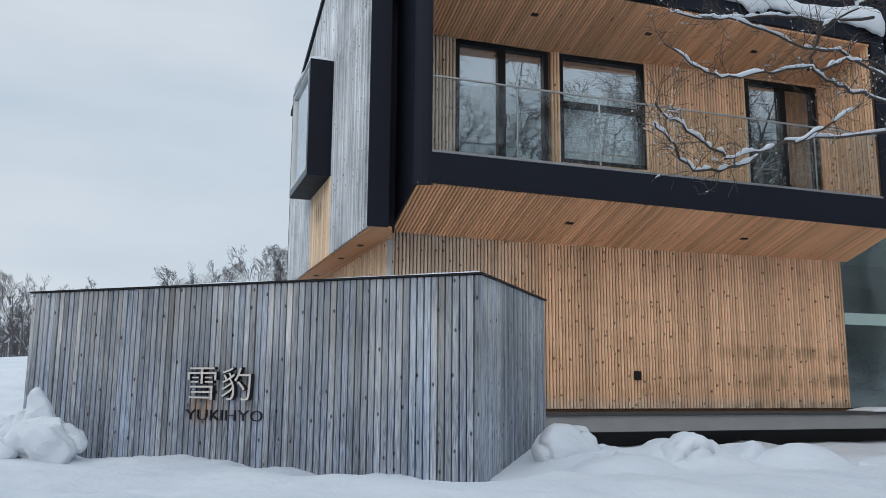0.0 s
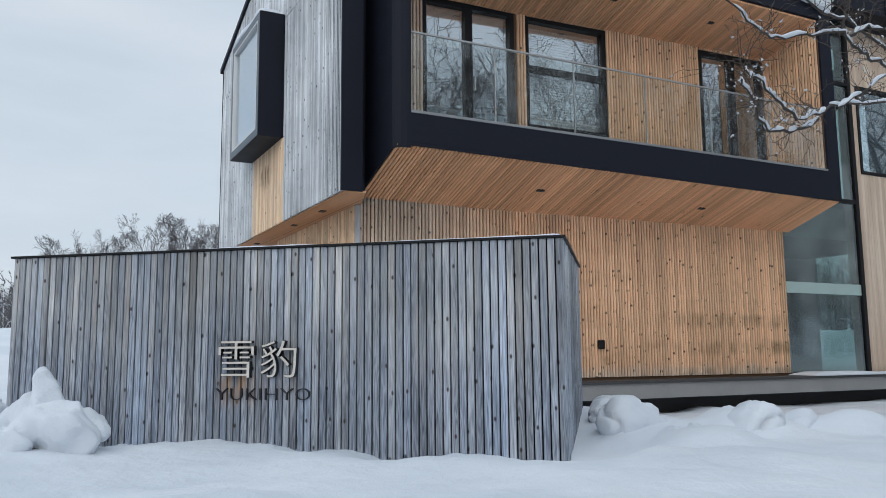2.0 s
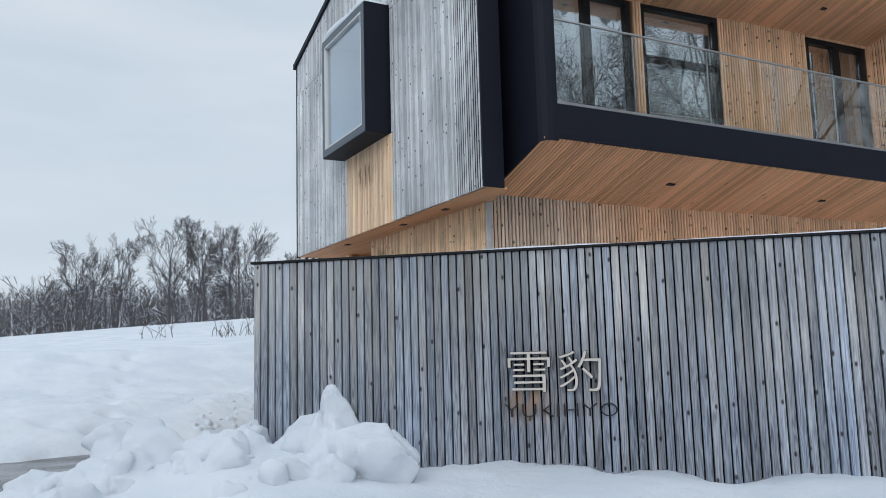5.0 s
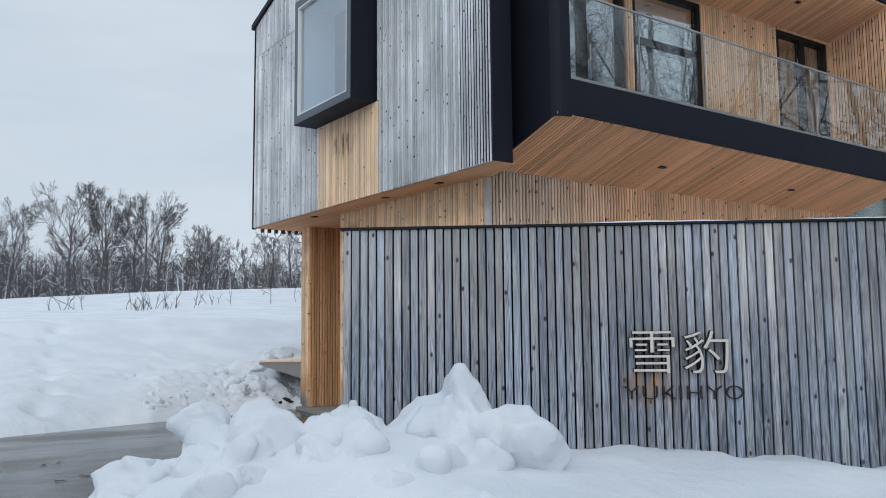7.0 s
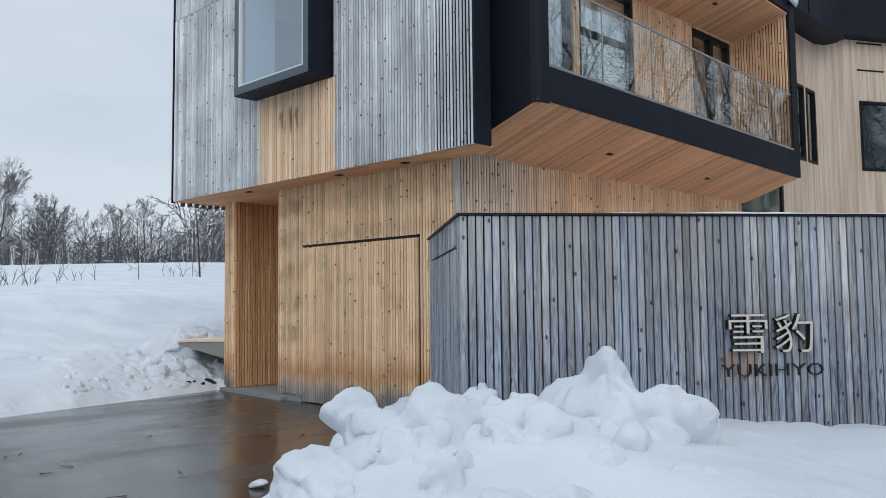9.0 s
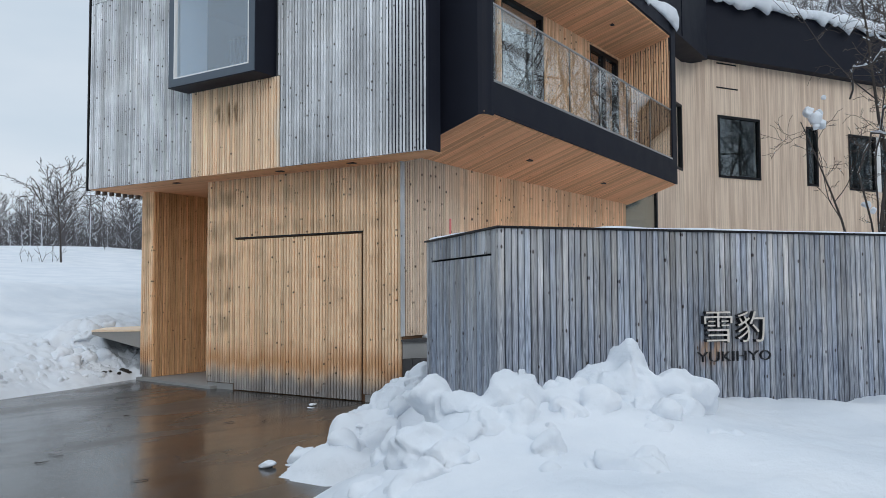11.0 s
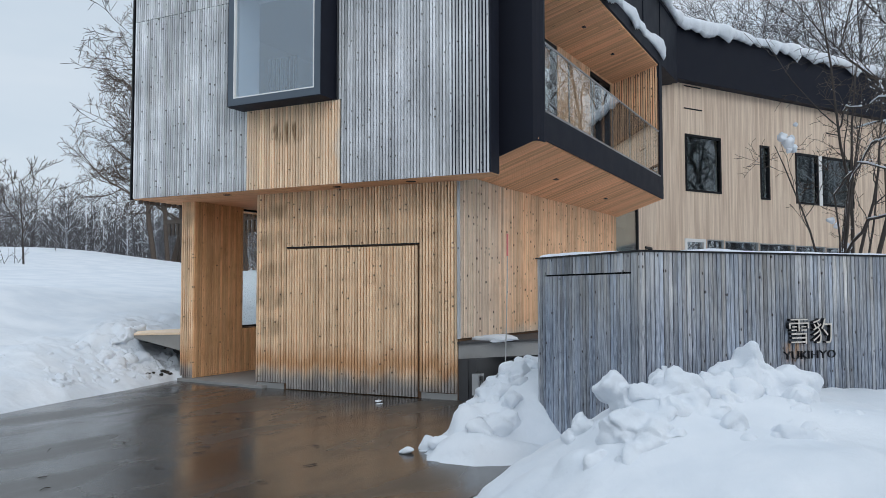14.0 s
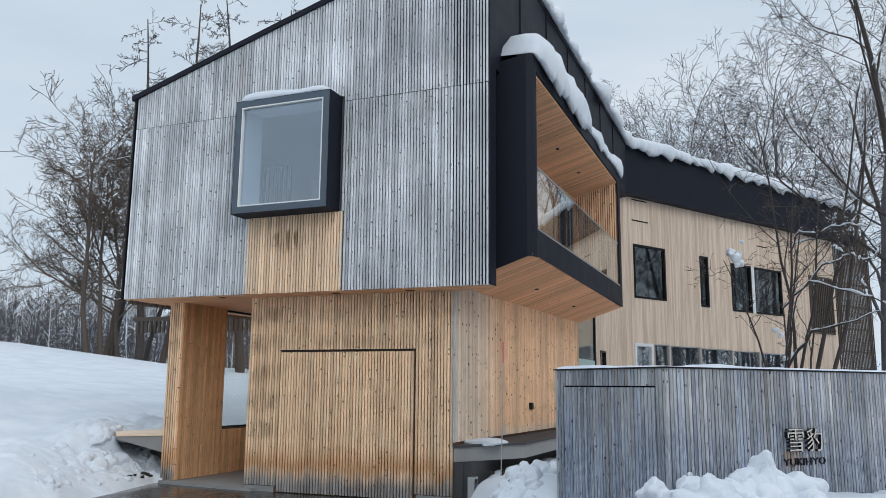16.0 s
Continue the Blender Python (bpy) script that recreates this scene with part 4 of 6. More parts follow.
a = [bm.verts.new(c) for c in ((2.78, 16.72, 0.76), (3.38, 16.14, 0.50), (5.5, 16.15, 0.5), (5.5, 17.5, 0.5), (3.9, 17.5, 0.55), (3.5, 17.4, 0.7))]
b = [bm.verts.new((v.co.x, v.co.y, 0.80)) for v in a]
bm.faces.new(a[::-1])
bm.faces.new(b)
for i in range(6):
    bm.faces.new((a[i], a[(i + 1) % 6], b[(i + 1) % 6], b[i]))
deck = part("veranda_slab", bm, M_CONC, house, "tapered concrete veranda slab")
bm = bmesh.new()
prism(bm, [(2.76, 16.70), (3.37, 16.13), (5.5, 16.13), (5.5, 17.4), (3.5, 17.4)], 0.803, 0.835)
part("deck_edge", bm, M_PATCH, deck, "thin timber deck edge")
part("veranda_base", box(3.9, 5.4, 16.3, 17.4, 0.0, 0.5), M_PLINTH, deck)

# south wall of the lower floor, a hair off square
SOUTH_YAW = -1.87
SOU = facade(3.06, 10.56, 0, SOUTH_YAW)
SLEN = 7.66
south = part("south_wall", wall_mesh(0.3, SLEN, 0.84, 3.4, 0.2, y0=0.0), M_BACK, house, "tan larch slat wall with dark knots", SOU)
slats(south, SOU, 0.0, SLEN, 0.88, 3.30, M_SOUTH, gap=0.0155)
outlet = part("outdoor_socket", box(3.74, 3.84, -0.10, -0.031, 1.29, 1.42, 0.012), M_BLACK, house, "small black outdoor socket box", SOU)
part("corner_board", box(3.045, 3.115, 10.500, 10.523, 0.88, 3.165, 0.003), M_GABLE, house, "narrow grey corner board")
# engawa slab along it, starting at the corner and widening
bm = bmesh.new()
prism(bm, [(3.10, 10.52), (4.35, 9.78), (15.3, 9.72), (15.3, 10.6), (3.10, 10.6)], 0.59, 0.80)
slab = part("engawa_slab", bm, M_CONC, house, "long concrete engawa slab")
bm = bmesh.new()
prism(bm, [(3.08, 10.49), (4.33, 9.75), (15.3, 9.69), (15.3, 10.62), (3.08, 10.62)], 0.803, 0.838)
part("slab_capping", bm, M_PLINTH, slab, "dark slab capping")
part("plinth", box(3.12, 15.3, 10.25, 10.55, -0.2, 0.59), M_PLINTH, house, "dark recessed plinth")
part("plinth_corner", box(3.1, 3.5, 10.38, 10.55, -0.2, 0.59), M_PLINTH, house)

# the balcony box
BX0, BX1, BYF = 2.90, 10.87, 9.235


def low_z(y):
    return 3.722 - (y - BYF) * 0.345


DIP = 0.0088                                   # the underside falls a little towards the link


def ceil_z(y):
    return 6.60 - (y - BYF) * 0.30


balcony = part("balcony_box", bmesh.new(), M_DARK, house, "projecting dark sheet-metal balcony box")
bm = bmesh.new()
yb = 10.5
prism(bm, [(BX1 - 0.27, BYF), (BX1, BYF), (BX1, yb), (BX1 - 0.27, yb)], [low_z(BYF) - 0.07, low_z(BYF) - 0.07, low_z(yb) - 0.07, low_z(yb) - 0.07], [6.88, 6.88, 6.7, 6.7])
prism(bm, [(BX0 + 0.36, BYF), (BX1 - 0.27, BYF), (BX1 - 0.27, yb), (BX0 + 0.36, yb)], [low_z(BYF), low_z(BYF) - 0.07, low_z(yb) - 0.07, low_z(yb)], [4.08, 4.08, 4.03, 4.03])
prism(bm, [(BX0 + 0.36, BYF), (BX1 - 0.27, BYF), (BX1 - 0.27, yb), (BX0 + 0.36, yb)], [ceil_z(BYF) + 0.03, ceil_z(BYF) + 0.03, ceil_z(yb) + 0.03, ceil_z(yb) + 0.03], [6.88, 6.88, 6.7, 6.7])
bmesh.ops.bevel(bm, geom=[e for e in bm.edges if abs(e.verts[0].co.y - BYF) < 1e-4 and abs(e.verts[1].co.y - BYF) < 1e-4 and abs(e.verts[0].co.x - e.verts[1].co.x) < 1e-4 and e.verts[0].co.x == BX1], offset=0.02, segments=2, affect="EDGES")
bmesh.ops.recalc_face_normals(bm, faces=bm.faces)
bm.to_mesh(balcony.data)
bm.free()
# the near post, rounded at its front corner, in a thin skin that runs just below the battens
CORE = [(3.082, yb), (3.08, 9.352), (3.102, 9.312), (3.147, 9.277), (3.2, 9.264), (3.26, 9.264), (3.26, yb)]
bm = bmesh.new()
prism(bm, CORE, [low_z(p[1]) for p in CORE], [6.87 - 0.17 * (p[1] - BYF) for p in CORE])
post = part("post", bm, M_DARK, house, "dark sheet-metal post with a rounded corner")
SKIN = [(3.06, yb), (3.054, 9.345), (3.078, 9.295), (3.13, 9.252), (3.2, BYF), (3.26, BYF)]
bm = bmesh.new()
for (ax, ay), (cx, cy), (dx, dy), (ex, ey) in zip(SKIN, SKIN[1:], CORE[1:], CORE):
    quad = [(ax, ay), (cx, cy), (dx, dy), (ex, ey)]
    prism(bm, quad, [low_z(max(p[1], 9.335)) - 0.036 for p in quad], [6.88 - 0.17 * (p[1] - BYF) for p in quad])
bmesh.ops.remove_doubles(bm, verts=bm.verts[:], dist=0.0005)
part("post_skin", bm, M_DARK, post)
bm = bmesh.new()
prism(bm, [(3.262, BYF + 0.001), (BX1 - 0.001, BYF + 0.001), (BX1 - 0.001, BYF + 0.03), (3.262, BYF + 0.03)], [low_z(BYF) - 0.04, low_z(BYF) - 0.11, low_z(BYF) - 0.11, low_z(BYF) - 0.04], [low_z(BYF) - 0.002, low_z(BYF) - 0.072, low_z(BYF) - 0.072, low_z(BYF) - 0.002])
part("drip_edge", bm, M_DARK, balcony)
part("post_return", box(2.862, 3.058, 10.2, 10.4, 3.21, 6.6), M_DARK, house)


def sloped_battens(parent, x0, x1, y0, y1, zf, pitch=0.052, gap=0.013, d=0.024, dip=0.0):
    """Battens that run back from the front edge on a sloped underside."""
    n = round((x1 - x0) / pitch)
    s = (x1 - x0) / n
    bm = bmesh.new()
    prism(bm, [(gap / 2, y0), (s - gap / 2, y0), (s - gap / 2, y1), (gap / 2, y1)], [zf(y0) - d, zf(y0) - d, zf(y1) - d, zf(y1) - d], [zf(y0), zf(y0), zf(y1), zf(y1)])
    me = finish(bm, "batten")
    me.materials.append(M_SOFFIT)
    for i in range(n):
        part("batten", me, None, parent, m=Matrix.Translation((x0 + i * s, 0, -dip * i * s)))


def sloped_board(x0, x1, y0, y1, zf, t=0.012, dip=0.0):
    bm = bmesh.new()
    prism(bm, [(x0, y0), (x1, y0), (x1, y1), (x0, y1)], [zf(y0) - t, zf(y0) - t - dip * (x1 - x0), zf(y1) - t - dip * (x1 - x0), zf(y1) - t], [zf(y0), zf(y0) - dip * (x1 - x0), zf(y1) - dip * (x1 - x0), zf(y1)])
    return bm


soffit = part("balcony_soffit", sloped_board(3.085, BX1 - 0.01, BYF + 0.11, 10.47, lambda y: low_z(y) - 0.003, 0.012, DIP), M_BACK, house, "warm larch soffit battens")
sloped_battens(soffit, 3.085, BX1 - 0.01, BYF + 0.045, 10.47, lambda y: low_z(y) - 0.012, dip=DIP)
ceiling_b = part("balcony_ceiling", sloped_board(BX0 + 0.36, BX1 - 0.27, BYF + 0.03, 10.47, lambda y: ceil_z(y) + 0.025), M_BACK, house, "warm larch ceiling battens")
sloped_battens(ceiling_b, BX0 + 0.36, BX1 - 0.27, BYF + 0.03, 10.47, lambda y: ceil_z(y) + 0.014)
for xx in (5.50, 8.46):
    zz = low_z(9.88) - DIP * (xx - 3.07)
    part("soffit_spot", box(xx - 0.06, xx + 0.06, 9.845, 9.915, zz - 0.045, zz - 0.005), M_BLACK, balcony, "small black downlight")
for xx in (4.96, 6.84, 8.77):
    part("ceiling_spot", box(xx - 0.05, xx + 0.05, 9.75, 9.83, ceil_z(9.79) - 0.016, ceil_z(9.79) + 0.02), M_BLACK, balcony, "small black downlight")


def curtain_mesh(u0, u1, z0, z1, y):
    """Hanging cloth in soft folds, with thickness."""
    bm = bmesh.new()
    n = 60
    rows = []
    for z in (z0, z1):
        row = []
        for i in range(n + 1):
            t = i / n
            w = 0.025 * math.sin(t * 58) + 0.012 * math.sin(t * 23 + 1)
            row.append(bm.verts.new((u0 + (u1 - u0) * t, y + w, z)))
        rows.append(row)
    for i in range(n):
        bm.faces.new((rows[0][i], rows[0][i + 1], rows[1][i + 1], rows[1][i]))
    bmesh.ops.solidify(bm, geom=bm.faces[:], thickness=0.006)
    return bm


# back wall of the balcony with its doors and window
D1, WN, D2 = (0.96, 2.45), (2.63, 4.10), (5.98, 7.40)
HOLES = [(D1[0], D1[1], 4.0, 6.235), (WN[0], WN[1], 4.50, 6.235), (D2[0], D2[1], 4.0, 6.235)]
back = part("balcony_wall", wall_mesh(0.1, 7.6, 4.0, 6.45, 0.18, HOLES), M_BACK, house, "larch slat wall behind the balcony", SOU)
slats(back, SOU, 0.14, 7.54, 4.04, 6.30, M_SOUTH, HOLES, gap=0.0155)
inner = part("balcony_cheek", box(BX1 - 0.285, BX1 - 0.272, BYF + 0.03, 10.45, 4.09, 6.3), M_BACK, balcony, "larch slat cheek wall")
CHEEK = facade(BX1 - 0.285, 10.45, 0, -90)
slats(inner, CHEEK, 0.0, 1.17, 4.09, lambda u: ceil_z(10.45 - u), M_SOUTH, d=0.02)
door = window(house, SOU, D1[0], D1[1], 4.0, 6.235, "balcony_door", 0.12, 0.075, (1.70,), M_GLASS, -0.01, label="black-framed glazed balcony door")
part("door_handle", box(1.76, 1.785, -0.05, -0.012, 4.95, 5.15), M_STEEL, door, "steel lever handle", SOU)
window(house, SOU, WN[0], WN[1], 4.50, 6.235, "balcony_window", 0.12, 0.07, (), M_GLASS, -0.01, label="black-framed window with drawn blind")
window(house, SOU, D2[0], D2[1], 4.0, 6.235, "balcony_door", 0.12, 0.08, (6.72,), M_GLASS, -0.01, label="black-framed glazed balcony door")
for a, b, zb in ((D1[0] + 0.08, 1.63, 5.62), (1.77, D1[1] - 0.08, 5.75)):
    bm = box(a, b, 0.17, 0.185, zb, 6.17)
    blind = part("roller_blind", bm, M_BLIND, None, m=SOU)
    tagged(blind, "pale half-drawn roller blind behind the balcony door", "blind")
blind = thing("venetian_blind", (6.5, 10.6, 4.5), "pale drawn slatted blind behind the balcony window", "blind")
for k in range(38):
    zz = 4.60 + 0.0405 * k
    if 5.36 < zz < 5.5:
        continue
    part("blind_slat", box(WN[0] + 0.09, WN[1] - 0.09, 0.17, 0.176, zz, zz + 0.034), M_BLIND, blind, m=SOU)
part("meeting_rail", box(WN[0] + 0.07, WN[1] - 0.07, 0.03, 0.09, 5.38, 5.49), M_BLACK, blind, m=SOU)

curtain = part("curtain", curtain_mesh(D2[0] + 0.08, D2[1] - 0.08, 4.06, 6.17, 0.22), M_CURTAIN, None, m=SOU, smooth=True)
tagged(curtain, "dark grey drawn curtain behind the balcony door", "curtain")

# glass balustrade
rail = thing("glass_balustrade", (6.8, 9.26, 4.08), "clear glass balcony balustrade with thin steel handrail", "balustrade")
part("base_channel", box(BX0 + 0.36, BX1 - 0.27, BYF + 0.004, BYF + 0.06, 4.083, 4.115), M_STEEL, rail)
part("handrail", box(BX0 + 0.36, BX1 - 0.27, BYF + 0.02, BYF + 0.045, 5.085, 5.105), M_STEEL, rail)
joints = [BX0 + 0.36, 4.45, 5.68, 6.91, 8.14, 9.37, BX1 - 0.27]
for a, b in zip(joints, joints[1:]):
    p = part("glass_pane", box(a + 0.004, b - 0.004, BYF + 0.026, BYF + 0.038, 4.115, 5.085), M_RAILGL, rail)
    p.visible_shadow = False
for xx in joints[1:-1]:
    part("baluster", box(xx - 0.008, xx + 0.008, BYF + 0.04, BYF + 0.056, 4.115, 5.085), M_STEEL, rail)

# bay window in the gable
bay = part("bay_window", bmesh.new(), M_DARK, house, "dark metal box bay window")
bm = bmesh.new()
frame_ring(bm, BAY[0], BAY[1], BAY[2], BAY[3], 0.07, -0.40, 0.06)
bmesh.ops.recalc_face_normals(bm, faces=bm.faces)
bm.to_mesh(bay.data)
bm.free()
bay.matrix_basis = GAB
WORLD[bay.name] = GAB.copy()
bm = bmesh.new()
frame_ring(bm, BAY[0] + 0.012, BAY[1] - 0.012, BAY[2] + 0.012, BAY[3] - 0.012, 0.113, -0.406, -0.34)
part("bay_frame", bm, M_BLUEFR, bay, "blue-grey window frame", GAB)
bm = bmesh.new()
frame_ring(bm, BAY[0] + 0.122, BAY[1] - 0.122, BAY[2] + 0.122, BAY[3] - 0.122, 0.019, -0.409, -0.345)
part("glazing_bead", bm, M_WHITE, bay, "white glazing bead", GAB)
p = part("bay_pane", box(BAY[0] + 0.138, BAY[1] - 0.138, -0.362, -0.35, BAY[2] + 0.138, BAY[3] - 0.138), M_BAYGL, bay, "large clear pane", GAB)
p.visible_shadow = False
bm = bmesh.new()
frame_ring(bm, BAY[0] + 0.07, BAY[1] - 0.07, BAY[2] + 0.07, BAY[3] - 0.07, 0.02, -0.33, 0.24)
part("bay_lining", bm, M_WHITE, bay, "white painted lining", GAB)
rad = thing("radiator", (3.9, 14.4, 4.1), "dark upright tube radiator inside the bay window room", "radiator")
for k in range(7):
    part("tube", box(3.91, 3.95, 14.10 + 0.095 * k, 14.145 + 0.095 * k, 4.15, 5.72), M_BLUEFR, rad)
part("foot_rail", box(3.915, 3.945, 14.06, 14.76, 4.06, 4.15), M_BLUEFR, rad)

# glazed link between house and wing
LNK = facade(10.72, 10.29, 0, 0)
link = part("link_frame", bmesh.new(), M_BLACK, house, "black steel frame of the glazed link")
bm = bmesh.new()
for u0, u1, z0, z1 in ((1.93, 2.02, 0.84, 7.36), (0.0, 1.93, 3.88, 3.95), (0.0, 1.93, 0.84, 0.88), (0.0, 1.93, 6.1, 6.16)):
    bx(bm, u0, u1, -0.03, 0.07, z0, z1)
bmesh.ops.recalc_face_normals(bm, faces=bm.faces)
bm.to_mesh(link.data)
bm.free()
link.matrix_basis = LNK
WORLD[link.name] = LNK.copy()
for z0, z1 in ((0.88, 2.22), (2.41, 3.88), (3.95, 6.1), (6.16, 7.36)):
    p = part("link_pane", box(0.0, 1.93, 0.0, 0.012, z0, z1), M_LINKGL, link, "green-tinted glass pane", LNK)
    p.visible_shadow = False
part("floor_band", box(0.0, 1.93, -0.005, 0.1, 2.22, 2.41), M_GREENB, link, "pale green spandrel band", LNK)
part("link_room", wall_mesh(0.0, 4.6, 0.6, 7.35, 0.1, y0=3.0), M_ROOM, house, m=LNK)
part("link_floor", box(3.4, 15.3, 10.62, 14.0, 0.6, 0.82), M_CONC, house)
part("mid_floor", box(3.4, 15.0, 10.8, 14.0, 3.3, 3.9), M_ROOM, house)

# ---- the wing: a short stretch square with the house, then it bends towards the road ----
wing = thing("house_wing", (20, 8, 0), "long pale timber-boarded wing with dark roof fascia", "house")
W1 = facade(12.76, 10.38, 0, 0)
W2 = facade(15.22, 10.38, 0, -31)
h1 = [(0.26, 1.66, 4.50, 6.20), (1.80, 2.36, 4.50, 6.20), (1.13, 1.90, 1.80, 2.74)]
part("wing_wall", wall_mesh(0, 2.46, 0.8, 7.75, 0.2, h1), M_SIDING, wing, "pale limed upright boarding", W1)
window(wing, W1, *h1[0], "window", 0.12, 0.06, (), M_WINGGL)
window(wing, W1, *h1[1], "window", 0.12, 0.06, (), M_WINGGL)
window(wing, W1, *h1[2], "window", 0.12, 0.05, (), M_WINGGL)
WEND = 13.25
h2 = [(1.20, 2.73, 4.42, 6.08), (4.52, 4.98, 4.37, 6.05), (6.27, 7.47, 4.34, 5.98), (7.64, 9.42, 4.34, 5.98), (11.30, 13.0, 3.83, 6.02), (1.12, 1.98, 1.7, 3.06), (2.06, 2.78, 1.7, 3.06), (2.84, 4.36, 1.7, 3.04), (4.42, 6.13, 1.7, 3.02), (6.19, 7.74, 1.7, 3.0), (7.8, 9.38, 1.7, 2.98)]
part("wing_wall", wall_mesh(0, WEND, 0.5, 7.9, 0.22, h2), M_SIDING, wing, "pale limed upright boarding", W2)
for hh in h2[:4]:
    window(wing, W2, *hh, "window", 0.12, 0.06, (), M_WINGGL)
part("mullion_post", box(7.47, 7.64, -0.03, 0.0, 4.34, 5.98), M_WHITE, wing, m=W2)
window(wing, W2, *h2[5], "casement_window", 0.12, 0.09, (), M_GLASS, -0.03, M_WHITE, "white-framed casement window")
for hh in h2[6:]:
    window(wing, W2, *hh, "strip_window", 0.08, 0.03, (), M_GLASS, -0.01, M_STEEL, "low strip window in a thin grey frame")
for u0, u1, zz in ((1.18, 1.94, 6.80), (1.2, 1.9, 7.45), (7.95, 8.6, 6.75)):
    part("vent_slot", box(u0, u1, -0.012, 0.02, zz, zz + 0.035), M_BLACK, wing, m=W2)
part("wall_box", box(-0.55, -0.4, -0.12, 0.0, 2.1, 2.5, 0.01), M_BLACK, wing, "small black wall box", W2)
screen = part("slatted_window_frame", bmesh.new(), M_LATT, wing, "window covered with dark timber battens")
bm = bmesh.new()
frame_ring(bm, 11.30, 13.0, 3.83, 6.02, 0.06, -0.04, 0.06)
bmesh.ops.recalc_face_normals(bm, faces=bm.faces)
bm.to_mesh(screen.data)
bm.free()
screen.matrix_basis = W2
WORLD[screen.name] = W2.copy()
for k in range(11):
    part("batten", box(11.4 + 0.14 * k, 11.45 + 0.14 * k, -0.03, 0.03, 3.89, 5.96), M_LATT, screen, m=W2)
lattice = part("lattice_screen", bmesh.new(), M_LATT, wing, "tall dark timber lattice screen")
bm = bmesh.new()
for zz in (2.3, 3.2, 4.1, 5.0, 5.9, 6.8, 7.7):
    bx(bm, WEND + 0.02, 16.2, 0.03, 0.07, zz, zz + 0.07)
for uu in (WEND + 0.05, 16.1):
    bx(bm, uu, uu + 0.1, 0.07, 0.17, 0.4, 8.3)
bmesh.ops.recalc_face_normals(bm, faces=bm.faces)
bm.to_mesh(lattice.data)
bm.free()
lattice.matrix_basis = W2
WORLD[lattice.name] = W2.copy()
rnd = random.Random(5)
for k in range(24):
    uu = WEND + 0.08 + 0.122 * k
    part("batten", box(uu, uu + 0.05, 0.0, 0.03, 1.6 + rnd.uniform(-0.1, 0.1), 8.2 - 0.012 * k + rnd.uniform(-0.06, 0.06)), M_LATT, lattice, m=W2)


def fascia_top(u):
    return 9.0 - 0.006 * u


part("roof_fascia", wall_mesh(-0.25, WEND + 1.2, 7.53, fascia_top, 0.3, y0=-0.3), M_DARK, wing, "dark metal roof fascia", W2)
bm = bmesh.new()
prism(bm, [(-0.3, -0.33), (WEND + 1.3, -0.33), (WEND + 1.3, 6.5), (2.0, 6.5)], [fascia_top(0) - 0.02, fascia_top(WEND) - 0.02, fascia_top(WEND) + 1.2, fascia_top(0) + 0.2], [fascia_top(0) + 0.06, fascia_top(WEND) + 0.06, fascia_top(WEND) + 1.28, fascia_top(0) + 0.28])
part("wing_roof", bm, M_DARK, wing, "dark roof under thick snow", W2)
bm = bmesh.new()
bx(bm, 0.3, WEND, 3.2, 3.3, 0.5, 7.8)
bx(bm, 0.3, WEND, 0.25, 3.2, 3.3, 3.5)
bx(bm, 0.3, WEND, 0.25, 3.2, 7.5, 7.6)
bx(bm, 0.3, WEND, 0.25, 3.2, 0.5, 0.7)
bx(bm, 0.25, 0.3, 0.25, 3.2, 0.5, 7.8)
bx(bm, WEND - 0.05, WEND, 0.25, 3.2, 0.5, 7.8)
part("wing_room", bm, M_ROOM, wing, m=W2)
part("wing_base", box(0.0, WEND, 0.01, 0.2, -0.2, 0.5), M_PLINTH, wing, m=W2)


# ---- snow lying on roofs, sills and ledges ----
def snow_cap(label, m, length, depth, thick, seed, lip=0.12, drop=0.10, step=0.06, rise=0.0, ends=0.15, top=None):
    """A pillow of snow along an edge: it bulges over the front with an uneven hanging rim."""
    bm = bmesh.new()
    n = max(6, int(length / step))
    rows = []
    for i in range(n + 1):
        s = length * i / n
        e = min(1.0, min(s, length - s) / ends)
        e = math.sqrt(max(0.02, e))
        k1 = float(fbm(np.array([s * 0.9]), np.array([seed * 1.7]), seed, 3)[0])
        k2 = float(fbm(np.array([s * 4.0]), np.array([seed * 2.3]), seed + 5, 3)[0])
        t = max(0.02, thick * (1 + 0.7 * k1)) * e
        over = max(0.0, lip * (1 + 1.2 * k1 + 0.8 * k2)) * e
        hang = max(0.0, drop * (0.45 + 1.6 * k2 + 1.0 * k1)) * e
        b = top(s) if top else 0.0
        prof = [(0.02, 0.003), (-0.004 - over * 0.15, -hang * 0.5), (-over * 0.6 - 0.006, -hang), (-over - 0.01, -hang * 0.55), (-over * 1.1 - 0.01, t * 0.3), (-over * 0.8, t * 0.72), (-over * 0.3 + 0.05, t * 0.95), (depth * 0.3, t + rise * depth * 0.3), (depth * 0.7, t * 0.98 + rise * depth * 0.7), (depth, max(0.003, t * 0.5) + rise * depth)]
        rows.append([bm.verts.new((s, y, z + b)) for y, z in prof])
    for a, b in zip(rows, rows[1:]):
        for j in range(len(a) - 1):
            bm.faces.new((a[j], b[j], b[j + 1], a[j + 1]))
    bm.faces.new(rows[0][::-1])
    bm.faces.new(rows[-1])
    ob = part("lying_snow", bm, M_SNOW, None, "", m, True)
    return tagged(ob, label, "snow", "lying snow")


